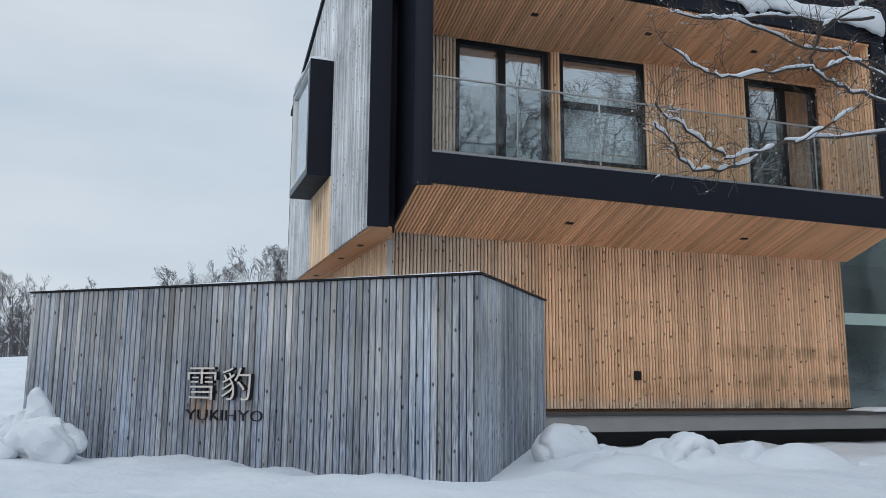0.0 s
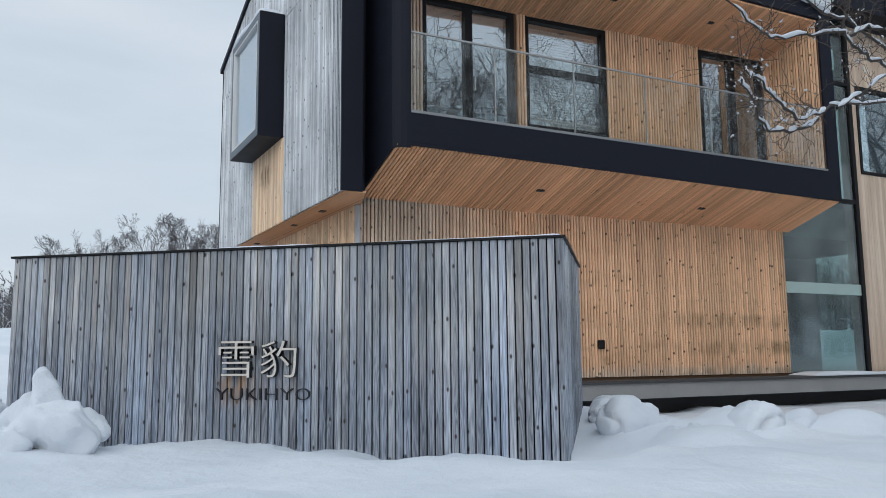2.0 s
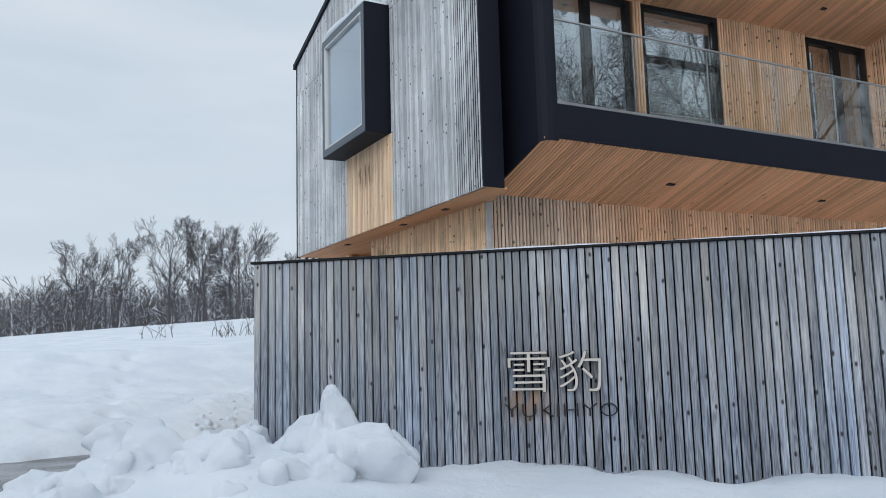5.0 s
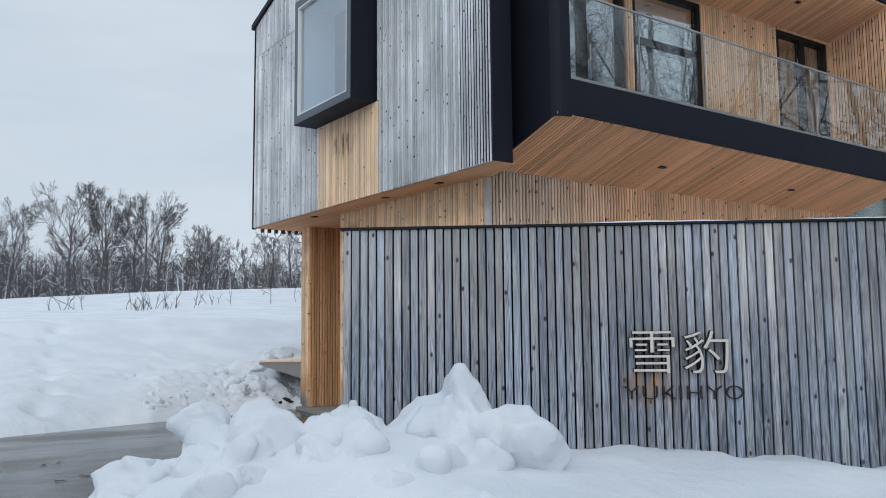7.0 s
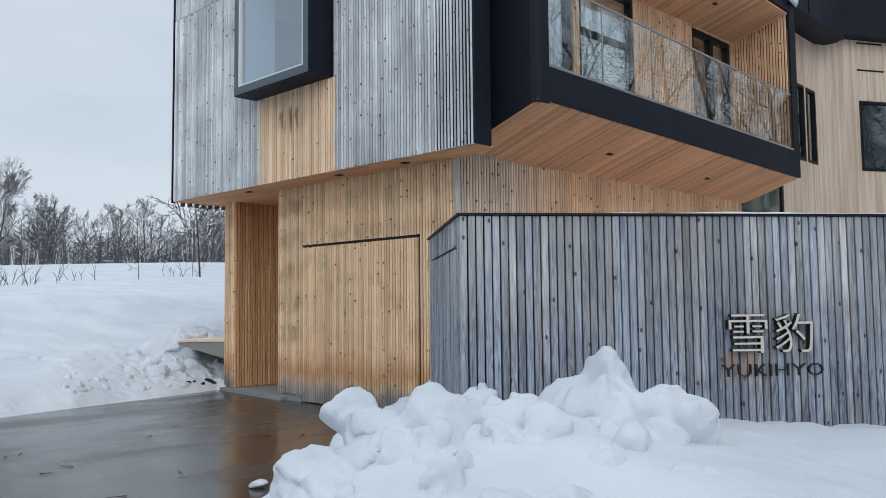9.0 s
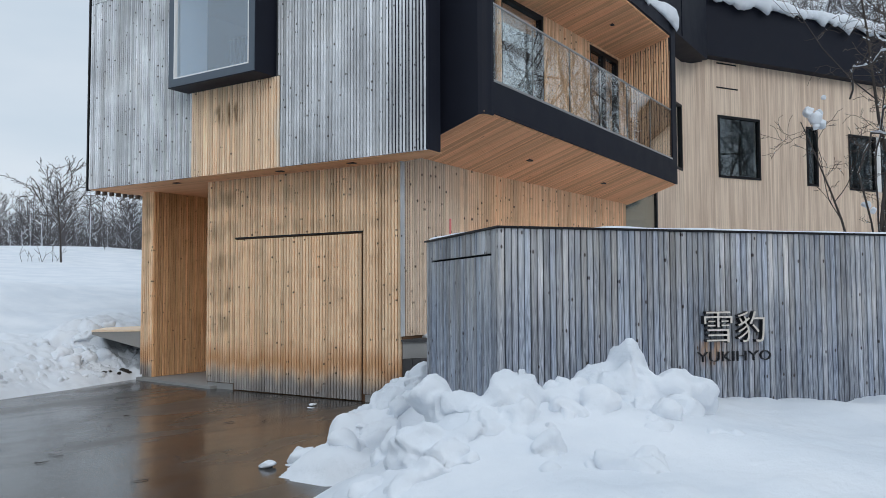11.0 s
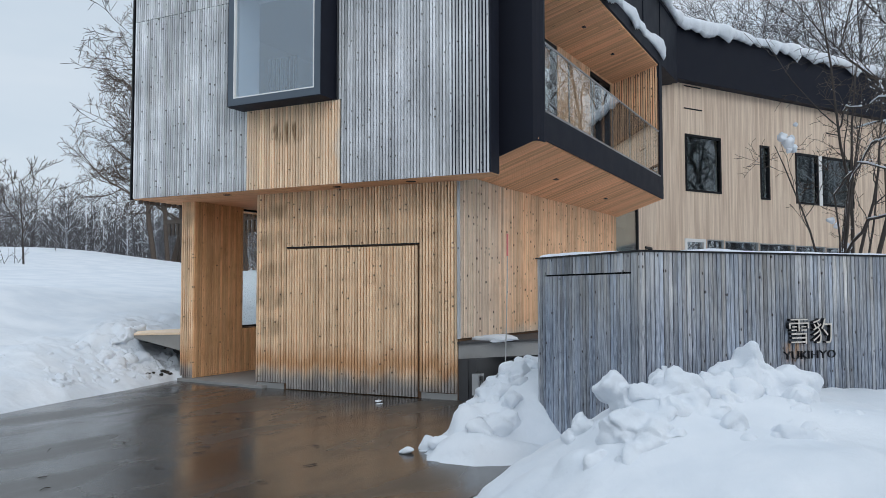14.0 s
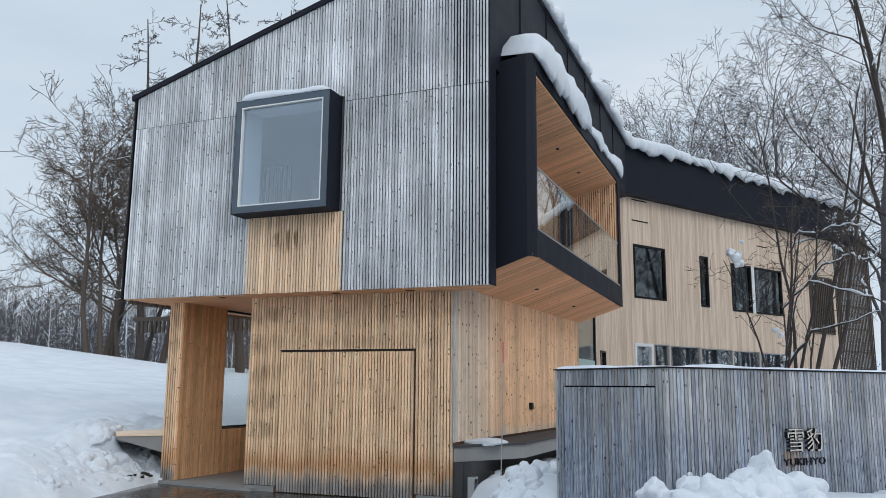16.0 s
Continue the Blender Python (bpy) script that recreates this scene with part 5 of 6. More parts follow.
snow_cap("thick pillow of snow on the balcony roof", facade(BX0 + 0.22, BYF, 6.885, 0), BX1 - BX0 - 0.20, 0.60, 0.42, 3, 0.10, 0.20)
snow_cap("thick overhanging snow along the house roof edge", facade(3.4, GYS - 0.03, roof_z(GYS) + 0.005, 0), 11.7, 3.0, 0.26, 7, 0.16, 0.16, rise=-PITCH_ROOF)
snow_cap("thick overhanging snow along the wing roof edge", W2 @ Matrix.Translation((-0.2, -0.33, 0)), WEND + 1.4, 4.5, 0.30, 11, 0.15, 0.22, rise=0.05, top=lambda s: fascia_top(s) + 0.065)
snow_cap("rounded snow on top of the bay window", GAB @ Matrix.Translation((BAY[0] + 0.05, -0.36, BAY[3] + 0.002)), BAY[1] - BAY[0] - 0.08, 0.34, 0.13, 15, 0.03, 0.01)


# ---- the small boarded shed with the sign ----
(sx0, sy0), s_yaw, s_len, s_dep, s_top = SHED
SF = facade(sx0, sy0, 0, s_yaw)
shed = thing("sign_shed", (0.9, 6.4, 0), "low flat shed of weathered grey upright boards", "shed")
body = part("shed_body", box(0.03, s_len - 0.03, 0.03, s_dep - 0.03, 0.0, s_top - 0.03), M_BACKB, shed, m=SF)
RUST_U = (1.50, 2.10)
front = part("front_frame", box(0.02, s_len - 0.02, 0.026, 0.034, 0.05, s_top - 0.03), M_BACKB, shed, m=SF)
slats(front, SF, 0.0, RUST_U[0], 0.02, s_top - 0.016, M_BOARD, pitch=0.0476, gap=0.009, d=0.026, y0=0.026, name="board", ease=0.0015)
slats(front, SF, RUST_U[0], RUST_U[1], 0.02, s_top - 0.016, M_RUST, pitch=0.0476, gap=0.009, d=0.026, y0=0.026, name="board", ease=0.0015)
slats(front, SF, RUST_U[1], s_len, 0.02, s_top - 0.016, M_BOARD, pitch=0.0476, gap=0.009, d=0.026, y0=0.026, name="board", ease=0.0015)
# end wall with the flush door, seen from the drive
SL = SF @ pose(0, s_dep, 0, 0, 0, -90)
door_u = (0.1417, 1.5583)
left = part("end_frame", box(0.02, s_dep - 0.02, 0.026, 0.034, 0.05, s_top - 0.03), M_BACKB, shed, m=SL)
slats(left, SL, 0.0, s_dep, 0.02, s_top - 0.016, M_BOARD, [(door_u[0], door_u[1], -1, 1.722)], pitch=0.0476, gap=0.009, d=0.026, y0=0.026, name="board", ease=0.0015)
sdoor = part("shed_door", box(door_u[0] + 0.008, door_u[1] - 0.008, 0.020, 0.025, 0.03, 1.71), M_BACKB, shed, "flush boarded shed door", SL)
slats(sdoor, SL, door_u[0] + 0.010, door_u[1] - 0.010, 0.03, 1.706, M_BOARD, pitch=0.0476, gap=0.009, d=0.02, y0=0.02, name="board", ease=0.0015)
SR = SF @ pose(s_len, 0, 0, 0, 0, 90)
right = part("end_frame", box(0.02, s_dep - 0.02, 0.026, 0.034, 0.05, s_top - 0.03), M_BACKB, shed, m=SR)
slats(right, SR, 0.0, s_dep, 0.02, s_top - 0.016, M_BOARD, pitch=0.0476, gap=0.009, d=0.026, y0=0.026, name="board", ease=0.0015)
part("roof_cap", box(-0.016, s_len + 0.016, -0.016, s_dep + 0.016, s_top - 0.014, s_top, 0.002), M_BLACK, shed, "thin black metal roof edge", SF)
bm = bmesh.new()
n1, n2 = 130, 60
grid = []
for i in range(n1 + 1):
    row = []
    for j in range(n2 + 1):
        uu, vv = s_len * i / n1, s_dep * j / n2
        e = min(uu, s_len - uu, vv, s_dep - vv)
        big = 0.5 + float(vnoise(np.array([uu * 1.7]), np.array([vv * 1.9 + 3]), 9.0)[0])
        small = 0.5 + float(vnoise(np.array([uu * 6.0]), np.array([vv * 6.0]), 4.0)[0])
        k = min(1.0, e / 0.10)
        h = 0.068 * (0.75 * big + 0.25 * small) * (0.30 + 0.70 * k ** 0.6) - 0.016 * (1 - 0.6 * min(1.0, e / 0.3))
        h = max(-0.006, h * (1 - 0.4 * float(smooth01((uu - 2.4) / 0.9)))) if e > 0.012 else -0.006
        row.append(bm.verts.new((uu, vv, s_top + h)))
    grid.append(row)
for a, b in zip(grid, grid[1:]):
    for j in range(n2):
        bm.faces.new((a[j], b[j], b[j + 1], a[j + 1]))
ob = part("lying_snow", bm, M_SNOW, None, "", SF, True)
tagged(ob, "thin layer of snow on the flat shed roof", "snow", "lying snow")


def letters(text, u0, u1, z0, z1, y_back, thick, mat, parent, name, label="", thin=0.0):
    """Raised lettering, fitted to a rectangle on the shed front."""
    cu = bpy.data.curves.new("text", "FONT")
    cu.body, cu.extrude, cu.resolution_u, cu.offset = text, 0.5, 6, -thin
    tmp = bpy.data.objects.new("text", cu)
    scene.collection.objects.link(tmp)
    bpy.context.view_layer.update()
    me = bpy.data.meshes.new_from_object(tmp.evaluated_get(bpy.context.evaluated_depsgraph_get()))
    bpy.data.objects.remove(tmp)
    co = np.zeros(len(me.vertices) * 3)
    me.vertices.foreach_get("co", co)
    co = co.reshape(-1, 3)
    lo, hi = co.min(0), co.max(0)
    k = (co - lo) / (hi - lo)
    res = np.stack([u0 + k[:, 0] * (u1 - u0), y_back - k[:, 2] * thick, z0 + k[:, 1] * (z1 - z0)], -1)
    me.vertices.foreach_set("co", res.reshape(-1))
    me.materials.clear()
    return part(name, me, mat, parent, label, SF)


sign = thing("wall_lettering", (0.6, 5.8, 0.95), "raised pale characters over dark letters on the boards", "sign")
for ch, u0, u1 in (("雪", 1.552, 1.792), ("豹", 1.835, 2.072)):
    letters(ch, u0, u1, 1.085, 1.312, -0.012, 0.035, M_LEAD, sign, "character_body", "dark metal character", 0.0)
    letters(ch, u0 + 0.002, u1 - 0.002, 1.087, 1.310, -0.0475, 0.003, M_FACE, sign, "character_face", "pale metal character face", 0.006)
for ch, c, w in (("Y", 1.563, 0.084), ("U", 1.661, 0.078), ("K", 1.763, 0.068), ("I", 1.821, 0.011), ("H", 1.892, 0.078), ("Y", 1.995, 0.087), ("O", 2.099, 0.090)):
    letters(ch, c - w / 2, c + w / 2, 0.950, 1.020, -0.001, 0.018, M_LEAD, sign, "letter", "dark metal letter", 0.022)


# ---- bare winter trees ----
def sprout(lines, rnd, p, d, length, r, level, spec):
    """One branch as a bent tapering line, then its side branches."""
    n = max(2, spec["segs"][level])
    pts, rads = [p.copy()], [r]
    tip = max(spec["thin"], r * spec["taper"])
    for i in range(n):
        wob = spec["wobble"][level]
        d = (d + Vector((rnd.gauss(0, wob), rnd.gauss(0, wob), rnd.gauss(0, wob) + spec["lift"][level]))).normalized()
        p = p + d * (length / n)
        pts.append(p.copy())
        rads.append(r + (tip - r) * (i + 1) / n)
    lines.append((pts, rads, level))
    if level + 1 >= len(spec["kids"]):
        return
    kids = spec["kids"][level + 1]
    for k in range(kids):
        t = spec["bare"][level] + (1 - spec["bare"][level]) * (k + rnd.uniform(0.2, 0.9)) / kids
        f = t * n
        i = min(n - 1, int(f))
        q = pts[i].lerp(pts[i + 1], f - i)
        axis = (pts[i + 1] - pts[i]).normalized()
        side = axis.cross(Vector((rnd.gauss(0, 1), rnd.gauss(0, 1), rnd.gauss(0, 1))))
        side = side.normalized() if side.length > 1e-4 else Vector((1, 0, 0))
        ang = radians(rnd.uniform(*spec["angle"][level]))
        nd = axis * math.cos(ang) + side * math.sin(ang)
        reach = length * rnd.uniform(*spec["ratio"][level]) * (1.15 - spec["cone"] * t)
        rr = max(spec["thin"], (r + (tip - r) * t) * spec["fine"][level])
        sprout(lines, rnd, q, nd, reach, rr, level + 1, spec)


def tubes(lines, sides, keep):
    """The lines of some levels as one mesh of tapering tubes."""
    vs, fs = [], []
    for pts, rads, level in lines:
        if level not in keep:
            continue
        k = sides[min(level, len(sides) - 1)]
        base = len(vs)
        for i, (p, r) in enumerate(zip(pts, rads)):
            t = (pts[min(i + 1, len(pts) - 1)] - pts[max(i - 1, 0)]).normalized()
            a = t.cross(Vector((0.31, 0.17, 0.93)))
            a = a.normalized() if a.length > 1e-4 else Vector((1, 0, 0))
            b = t.cross(a)
            for j in range(k):
                w = 2 * math.pi * j / k
                vs.append(tuple(p + (a * math.cos(w) + b * math.sin(w)) * r))
        for i in range(len(pts) - 1):
            for j in range(k):
                fs.append((base + i * k + j, base + i * k + (j + 1) % k, base + (i + 1) * k + (j + 1) % k, base + (i + 1) * k + j))
        fs.append(tuple(base + (len(pts) - 1) * k + j for j in range(k)))
    me = bpy.data.meshes.new("branches")
    me.from_pydata(vs, [], fs)
    return me


def branch_snow(lines, rnd, keep, share, thick):
    """Snow lying along the upper side of the flatter branches, broken into stretches."""
    out = []
    for pts, rads, level in lines:
        if level not in keep:
            continue
        i = 0
        while i < len(pts) - 1:
            flat = abs((pts[i + 1] - pts[i]).normalized().z)
            if flat < 0.75 and rnd.random() < share:
                j = min(len(pts) - 1, i + rnd.randint(1, 3))
                sp, sr = [], []
                steps = (j - i) * 3
                for s in range(steps + 1):
                    f = i + (j - i) * s / steps
                    a = min(int(f), len(pts) - 2)
                    q = pts[a].lerp(pts[a + 1], f - a)
                    r = rads[a] + (rads[a + 1] - rads[a]) * (f - a)
                    w = thick * rnd.uniform(0.5, 1.25) * math.sin(math.pi * (0.08 + 0.84 * s / steps)) ** 0.6
                    sp.append(q + Vector((0, 0, r + w * 0.45)))
                    sr.append(w + r * 0.25)
                out.append((sp, sr, 0))
                i = j
            else:
                i += 1
    return out


def snow_bits(lines, rnd, keep, share):
    """Small lumps of snow caught on thin twigs."""
    out = []
    for pts, rads, level in lines:
        if level not in keep:
            continue
        for a, b in zip(pts, pts[1:]):
            if rnd.random() < share and abs((b - a).normalized().z) < 0.8:
                k, w = rnd.uniform(0, 0.6), rnd.uniform(0.0035, 0.007)
                p = a.lerp(b, k)
                d = (b - a).normalized() * rnd.uniform(0.012, 0.03)
                sp = [p + d * (j / 4) + Vector((rnd.gauss(0, 0.002), rnd.gauss(0, 0.002), w * 0.5)) for j in range(5)]
                out.append((sp, [w * f * rnd.uniform(0.8, 1.2) for f in (0.3, 0.9, 1.0, 0.8, 0.3)], 0))
    return out


BROAD = dict(kids=[1, 8, 6, 6, 4], segs=[7, 6, 4, 3, 2], wobble=[0.10, 0.16, 0.2, 0.22, 0.25], lift=[0.04, 0.10, 0.06, 0.03, 0.0], bare=[0.25, 0.2, 0.15, 0.1, 0.1], angle=[(28, 60), (28, 62), (30, 65), (30, 70), (30, 70)],
             ratio=[(0.45, 0.75), (0.35, 0.6), (0.35, 0.6), (0.4, 0.7), (0.4, 0.7)], fine=[0.55, 0.55, 0.55, 0.6, 0.6], taper=0.25, thin=0.012, cone=0.45)
LARCH = dict(kids=[1, 46, 7, 5], segs=[10, 5, 3, 2], wobble=[0.02, 0.10, 0.16, 0.2], lift=[0.1, -0.03, -0.02, 0.0], bare=[0.18, 0.15, 0.1, 0.1], angle=[(70, 100), (35, 65), (35, 70), (30, 60)],
             ratio=[(0.10, 0.22), (0.25, 0.5), (0.3, 0.6), (0.4, 0.7)], fine=[0.28, 0.5, 0.6, 0.6], taper=0.12, thin=0.012, cone=0.75)
BIRCH = dict(kids=[1, 12, 7, 6, 3], segs=[9, 6, 4, 3, 2], wobble=[0.05, 0.13, 0.18, 0.2, 0.25], lift=[0.06, 0.07, 0.02, -0.02, -0.05], bare=[0.3, 0.15, 0.15, 0.1, 0.1], angle=[(30, 55), (25, 55), (30, 60), (30, 70), (30, 70)],
             ratio=[(0.28, 0.5), (0.3, 0.55), (0.35, 0.6), (0.4, 0.7), (0.4, 0.7)], fine=[0.42, 0.5, 0.55, 0.6, 0.6], taper=0.2, thin=0.011, cone=0.5)


def tree(name, label, seed, height, radius, spec, bark, snow_share=0.0, snow_thick=0.03, group="", thin=None):
    """A tree at the origin: trunk, crown of branches and twigs, and snow on the boughs."""
    rnd = random.Random(seed)
    sp = dict(spec)
    if thin:
        sp["thin"] = thin
    lines = []
    sprout(lines, rnd, Vector((0, 0, -0.3)), Vector((rnd.gauss(0, 0.04), rnd.gauss(0, 0.04), 1)), height, radius, 0, sp)
    ob = thing(name, (0, 0, 0), label, "tree", group)
    part("trunk", tubes(lines, [8], {0}), bark, ob, smooth=True)
    part("crown", tubes(lines, [8, 5, 4, 3, 3], {1, 2, 3, 4}), bark, ob, "bare twiggy crown")["kind"] = "stuff"
    if snow_share:
        part("bough_snow", tubes(branch_snow(lines, rnd, {1, 2, 3}, snow_share, snow_thick), [5], {0}), M_SNOW, ob, "snow lying on the boughs", smooth=True)["kind"] = "stuff"
    return ob


def plant(proto, spots, seed):
    """Copies of a tree at x, y, scale; the first spot takes the tree itself."""
    rnd = random.Random(seed)
    for i, (x, y, s) in enumerate(spots):
        m = pose(x, y, height_at(x, y) - 0.1, rnd.uniform(-2, 2), rnd.uniform(-2, 2), rnd.uniform(0, 360))
        if i == 0:
            proto.matrix_basis = m
            proto.scale = (s, s, s)
        else:
            ob = copy_thing(proto, m)
            ob.scale = (s, s, s)


t1 = tree("broad_tree", "tall bare broad-crowned tree on the snowy rise", 3, 12.0, 0.17, BROAD, M_BARK, 0.10, 0.035, "trees round the house", 0.014)
plant(t1, [(31.0, 44.0, 1.2), (36, 46, 1.1), (12, -14, 1.0), (2, -17, 0.95), (20, -10, 1.1), (-9, -13, 1.0), (7, -24, 1.2), (28, -18, 1.2)], 1)
t2 = tree("broad_tree", "bare tree with pale reddish trunk in the grove", 8, 11.0, 0.15, dict(BIRCH, kids=[1, 15, 8, 7, 3]), M_PALEBARK, 0.04, 0.02, "trees round the house", 0.010)
plant(t2, [(27.2, 41.2, 1.05), (29.6, 43.4, 1.1), (31.0, 40.2, 1.2), (30.0, 36.0, 1.3), (33.5, 39.0, 1.3), (6.5, -9, 0.9), (15.5, -18, 1.2), (-3, -11, 0.9)], 2)
WIDE = dict(BROAD, kids=[1, 12, 8, 7, 4], segs=[9, 8, 5, 4, 2], wobble=[0.09, 0.12, 0.17, 0.2, 0.25], lift=[0.03, 0.05, 0.03, 0.0, -0.03], bare=[0.2, 0.15, 0.12, 0.1, 0.1], angle=[(35, 70), (22, 55), (25, 60), (30, 70), (30, 70)], ratio=[(0.30, 0.44), (0.35, 0.6), (0.35, 0.6), (0.4, 0.7), (0.4, 0.7)], cone=0.45)
t9 = tree("broad_tree", "wide bare tree with a fan of fine boughs", 14, 12.2, 0.17, WIDE, M_PALEBARK, 0.0, 0.02, "trees round the house", 0.010)
plant(t9, [(26.7, 41.7, 1.0), (30.2, 43.6, 1.0), (29.0, 41.6, 0.85)], 12)
t3 = tree("larch", "tall bare larch with short drooping branches", 21, 20.0, 0.24, LARCH, M_BARK, 0.05, 0.03, "larches behind the house", 0.013)
plant(t3, [(28.7, 39.8, 1.05), (30.0, 38.0, 1.18), (32.6, 35.6, 1.2), (35.5, 34.4, 1.2)], 3)
t4 = tree("snowy_tree", "bare tree with snow on its boughs beside the wing", 31, 17.5, 0.24, BIRCH, M_BARK, 0.12, 0.035, "snowy trees beyond the wing", 0.008)
plant(t4, [(36.5, 3.2, 0.82), (10, -13, 0.8), (18, -15, 0.8), (26, -12, 0.8), (5, -19, 0.8), (22, -22, 0.9), (32.5, -1.6, 0.9), (39.0, -0.5, 1.0), (42.5, 7.5, 0.6), (36.0, -6.0, 1.0)], 4)
t5 = tree("snowy_tree", "wide bare tree with snowy boughs behind the roofs", 44, 15.0, 0.22, dict(BROAD, kids=[1, 9, 7, 7, 4]), M_FARBARK, 0.16, 0.03, "snowy trees beyond the wing", 0.009)
plant(t5, [(30.6, 1.6, 0.9), (14, -20, 0.9), (23, -14, 0.8), (8, -15, 0.7), (30, -15, 0.9), (-2, -20, 0.8), (46, 14, 0.7), (52, 19, 0.78), (56, 10, 0.85), (60, 24, 0.9), (38, 13.0, 0.84), (37.2, 10.2, 0.95), (38.5, 7.4, 1.0), (42, 9.8, 1.05), (37, 15.6, 0.7), (43, 5.5, 1.1), (46, 12.5, 0.98), (44, 16, 0.8), (64, 15, 0.95)], 5)
OPEN = dict(BROAD, kids=[1, 12, 4, 3], segs=[6, 6, 3, 2], bare=[0.34, 0.25, 0.2, 0.1], lift=[0.0, 0.05, 0.03, 0.0], angle=[(34, 66), (22, 45), (25, 55), (30, 60)], wobble=[0.03, 0.06, 0.1, 0.2], ratio=[(0.46, 0.68), (0.3, 0.5), (0.35, 0.6), (0.4, 0.6)])
t6 = tree("young_tree", "slender young bare tree with an open crown in the snow field", 52, 4.9, 0.06, OPEN, M_BARK, 0.25, 0.015, "young trees in the field", 0.017)
plant(t6, [(13.35, 34.6, 0.74), (10.4, 34.0, 0.3)], 6)
t10 = tree("leaning_tree", "dark leaning bare tree beside the end of the wing", 73, 13.0, 0.17, dict(BIRCH, kids=[1, 13, 6, 5, 3], angle=[(18, 45), (22, 50), (30, 60), (30, 70), (30, 70)], ratio=[(0.34, 0.55), (0.3, 0.55), (0.35, 0.6), (0.4, 0.7), (0.4, 0.7)], bare=[0.22, 0.15, 0.15, 0.1, 0.1]), M_BARK, 0.10, 0.025, "snowy trees beyond the wing", 0.006)
t10.matrix_basis = pose(14.7, 1.5, height_at(14.7, 1.5) - 0.1, -13, 8, 40)
# trees along the far side of the field
FAN = dict(BROAD, kids=[1, 9, 7, 6, 4], lift=[0.04, 0.11, 0.12, 0.10, 0.05], wobble=[0.08, 0.10, 0.12, 0.14, 0.16], angle=[(32, 66), (22, 50), (22, 50), (25, 55), (25, 55)])
rnd = random.Random(77)
t7 = tree("field_tree", "bare tree in the row beyond the snow field", 61, 8.5, 0.15, FAN, M_FARBARK, 0.14, 0.03, "trees beyond the field", 0.013)
spots = []
for k in range(30):
    az = radians(48 + 2.35 * k + rnd.uniform(-1.2, 1.2))
    dist = rnd.uniform(48, 66)
    spots.append((dist * math.cos(az), dist * math.sin(az), (0.55 if az < radians(66) else 1.0) * rnd.uniform(0.28, 0.46)))
plant(t7, spots + [(5.6, 49, 0.56), (7.8, 51, 0.6), (10.4, 50, 0.5), (8.8, 47, 0.5), (15, 56, 0.45), (1.0, 52, 0.5), (3.4, 54, 0.55)], 7)
t8 = tree("field_tree", "upright bare tree in the row beyond the snow field", 67, 8.0, 0.13, dict(FAN, kids=[1, 12, 6, 6, 3], ratio=[(0.26, 0.45), (0.3, 0.55), (0.35, 0.6), (0.4, 0.7), (0.4, 0.7)]), M_FARBARK, 0.14, 0.03, "trees beyond the field", 0.013)
spots = []
for k in range(30):
    az = radians(46 + 2.4 * k + rnd.uniform(-1.2, 1.2))
    dist = rnd.uniform(46, 66)
    spots.append((dist * math.cos(az), dist * math.sin(az), (0.55 if az < radians(66) else 1.0) * rnd.uniform(0.28, 0.48)))
plant(t8, spots + [(6.8, 48, 0.56), (9.6, 52, 0.54), (13.0, 51, 0.45), (1.5, 50, 0.48), (-3.5, 51, 0.5)], 8)

# the far woods as one mass of slender trees
vs, fs = [], []


def stick(p, q, r):
    a = (q - p).cross(Vector((0.3, 0.2, 0.9)))
    a = a.normalized() * r if a.length > 1e-5 else Vector((r, 0, 0))
    b = (q - p).normalized().cross(a)
    k = len(vs)
    vs.extend([tuple(p + a), tuple(p - a * 0.5 + b * 0.87), tuple(p - a * 0.5 - b * 0.87), tuple(q)])
    fs.extend([(k, k + 1, k + 3), (k + 1, k + 2, k + 3), (k + 2, k, k + 3)])


rnd = random.Random(91)
grove = []
for k in range(5000):
    az = radians(rnd.uniform(14, 138)) if k < 4000 else radians(rnd.uniform(138, 374))
    dist = rnd.uniform(70, 150)
    if k >= 4400:
        az, dist = radians(rnd.uniform(205, 345)), rnd.uniform(30, 72)
    grove.append((dist * math.cos(az), dist * math.sin(az)))
heights = ground_height(np.array([[g[0] for g in grove]]), np.array([[g[1] for g in grove]]))[0]
for (x, y), hz in zip(grove, heights):
    base = Vector((x, y, float(hz) - 0.3))
    hh = rnd.uniform(3.2, 6.6) if math.hypot(x, y) > 70 or y > 0 else rnd.uniform(11.0, 17.0)
    if 0.62 < math.atan2(y, x) < 1.13:
        hh *= 1.45
    lean = Vector((rnd.gauss(0, 0.4), rnd.gauss(0, 0.4), hh))
    stick(base, base + lean, rnd.uniform(0.07, 0.14))
    for j in range(15):
        t = rnd.uniform(0.06, 0.95)
        p = base + lean * t
        w = rnd.uniform(0, 2 * math.pi)
        ln = hh * rnd.uniform(0.14, 0.34) * (1.2 - t * 0.7)
        d = Vector((math.cos(w), math.sin(w), rnd.uniform(0.4, 1.3))).normalized()
        stick(p, p + d * ln, 0.045)
        for g in range(3):
            pp = p + d * ln * rnd.uniform(0.3, 0.9)
            dd = (d + Vector((rnd.gauss(0, 0.6), rnd.gauss(0, 0.6), rnd.gauss(0.1, 0.4)))).normalized()
            stick(pp, pp + dd * ln * rnd.uniform(0.3, 0.6), 0.03)
me = bpy.data.meshes.new("far_woods")
me.from_pydata(vs, [], fs)
me.materials.append(M_FARBARK)
me.materials.append(M_SNOW)
dust = np.random.RandomState(6).rand(len(fs) // 3) < 0.16
me.polygons.foreach_set("material_index", np.repeat(dust.astype(np.int32), 3))
ob = part("far_woods", me, None)
tagged(ob, "far bare grey-brown winter woods beyond the snow field", "woods", kind="stuff")

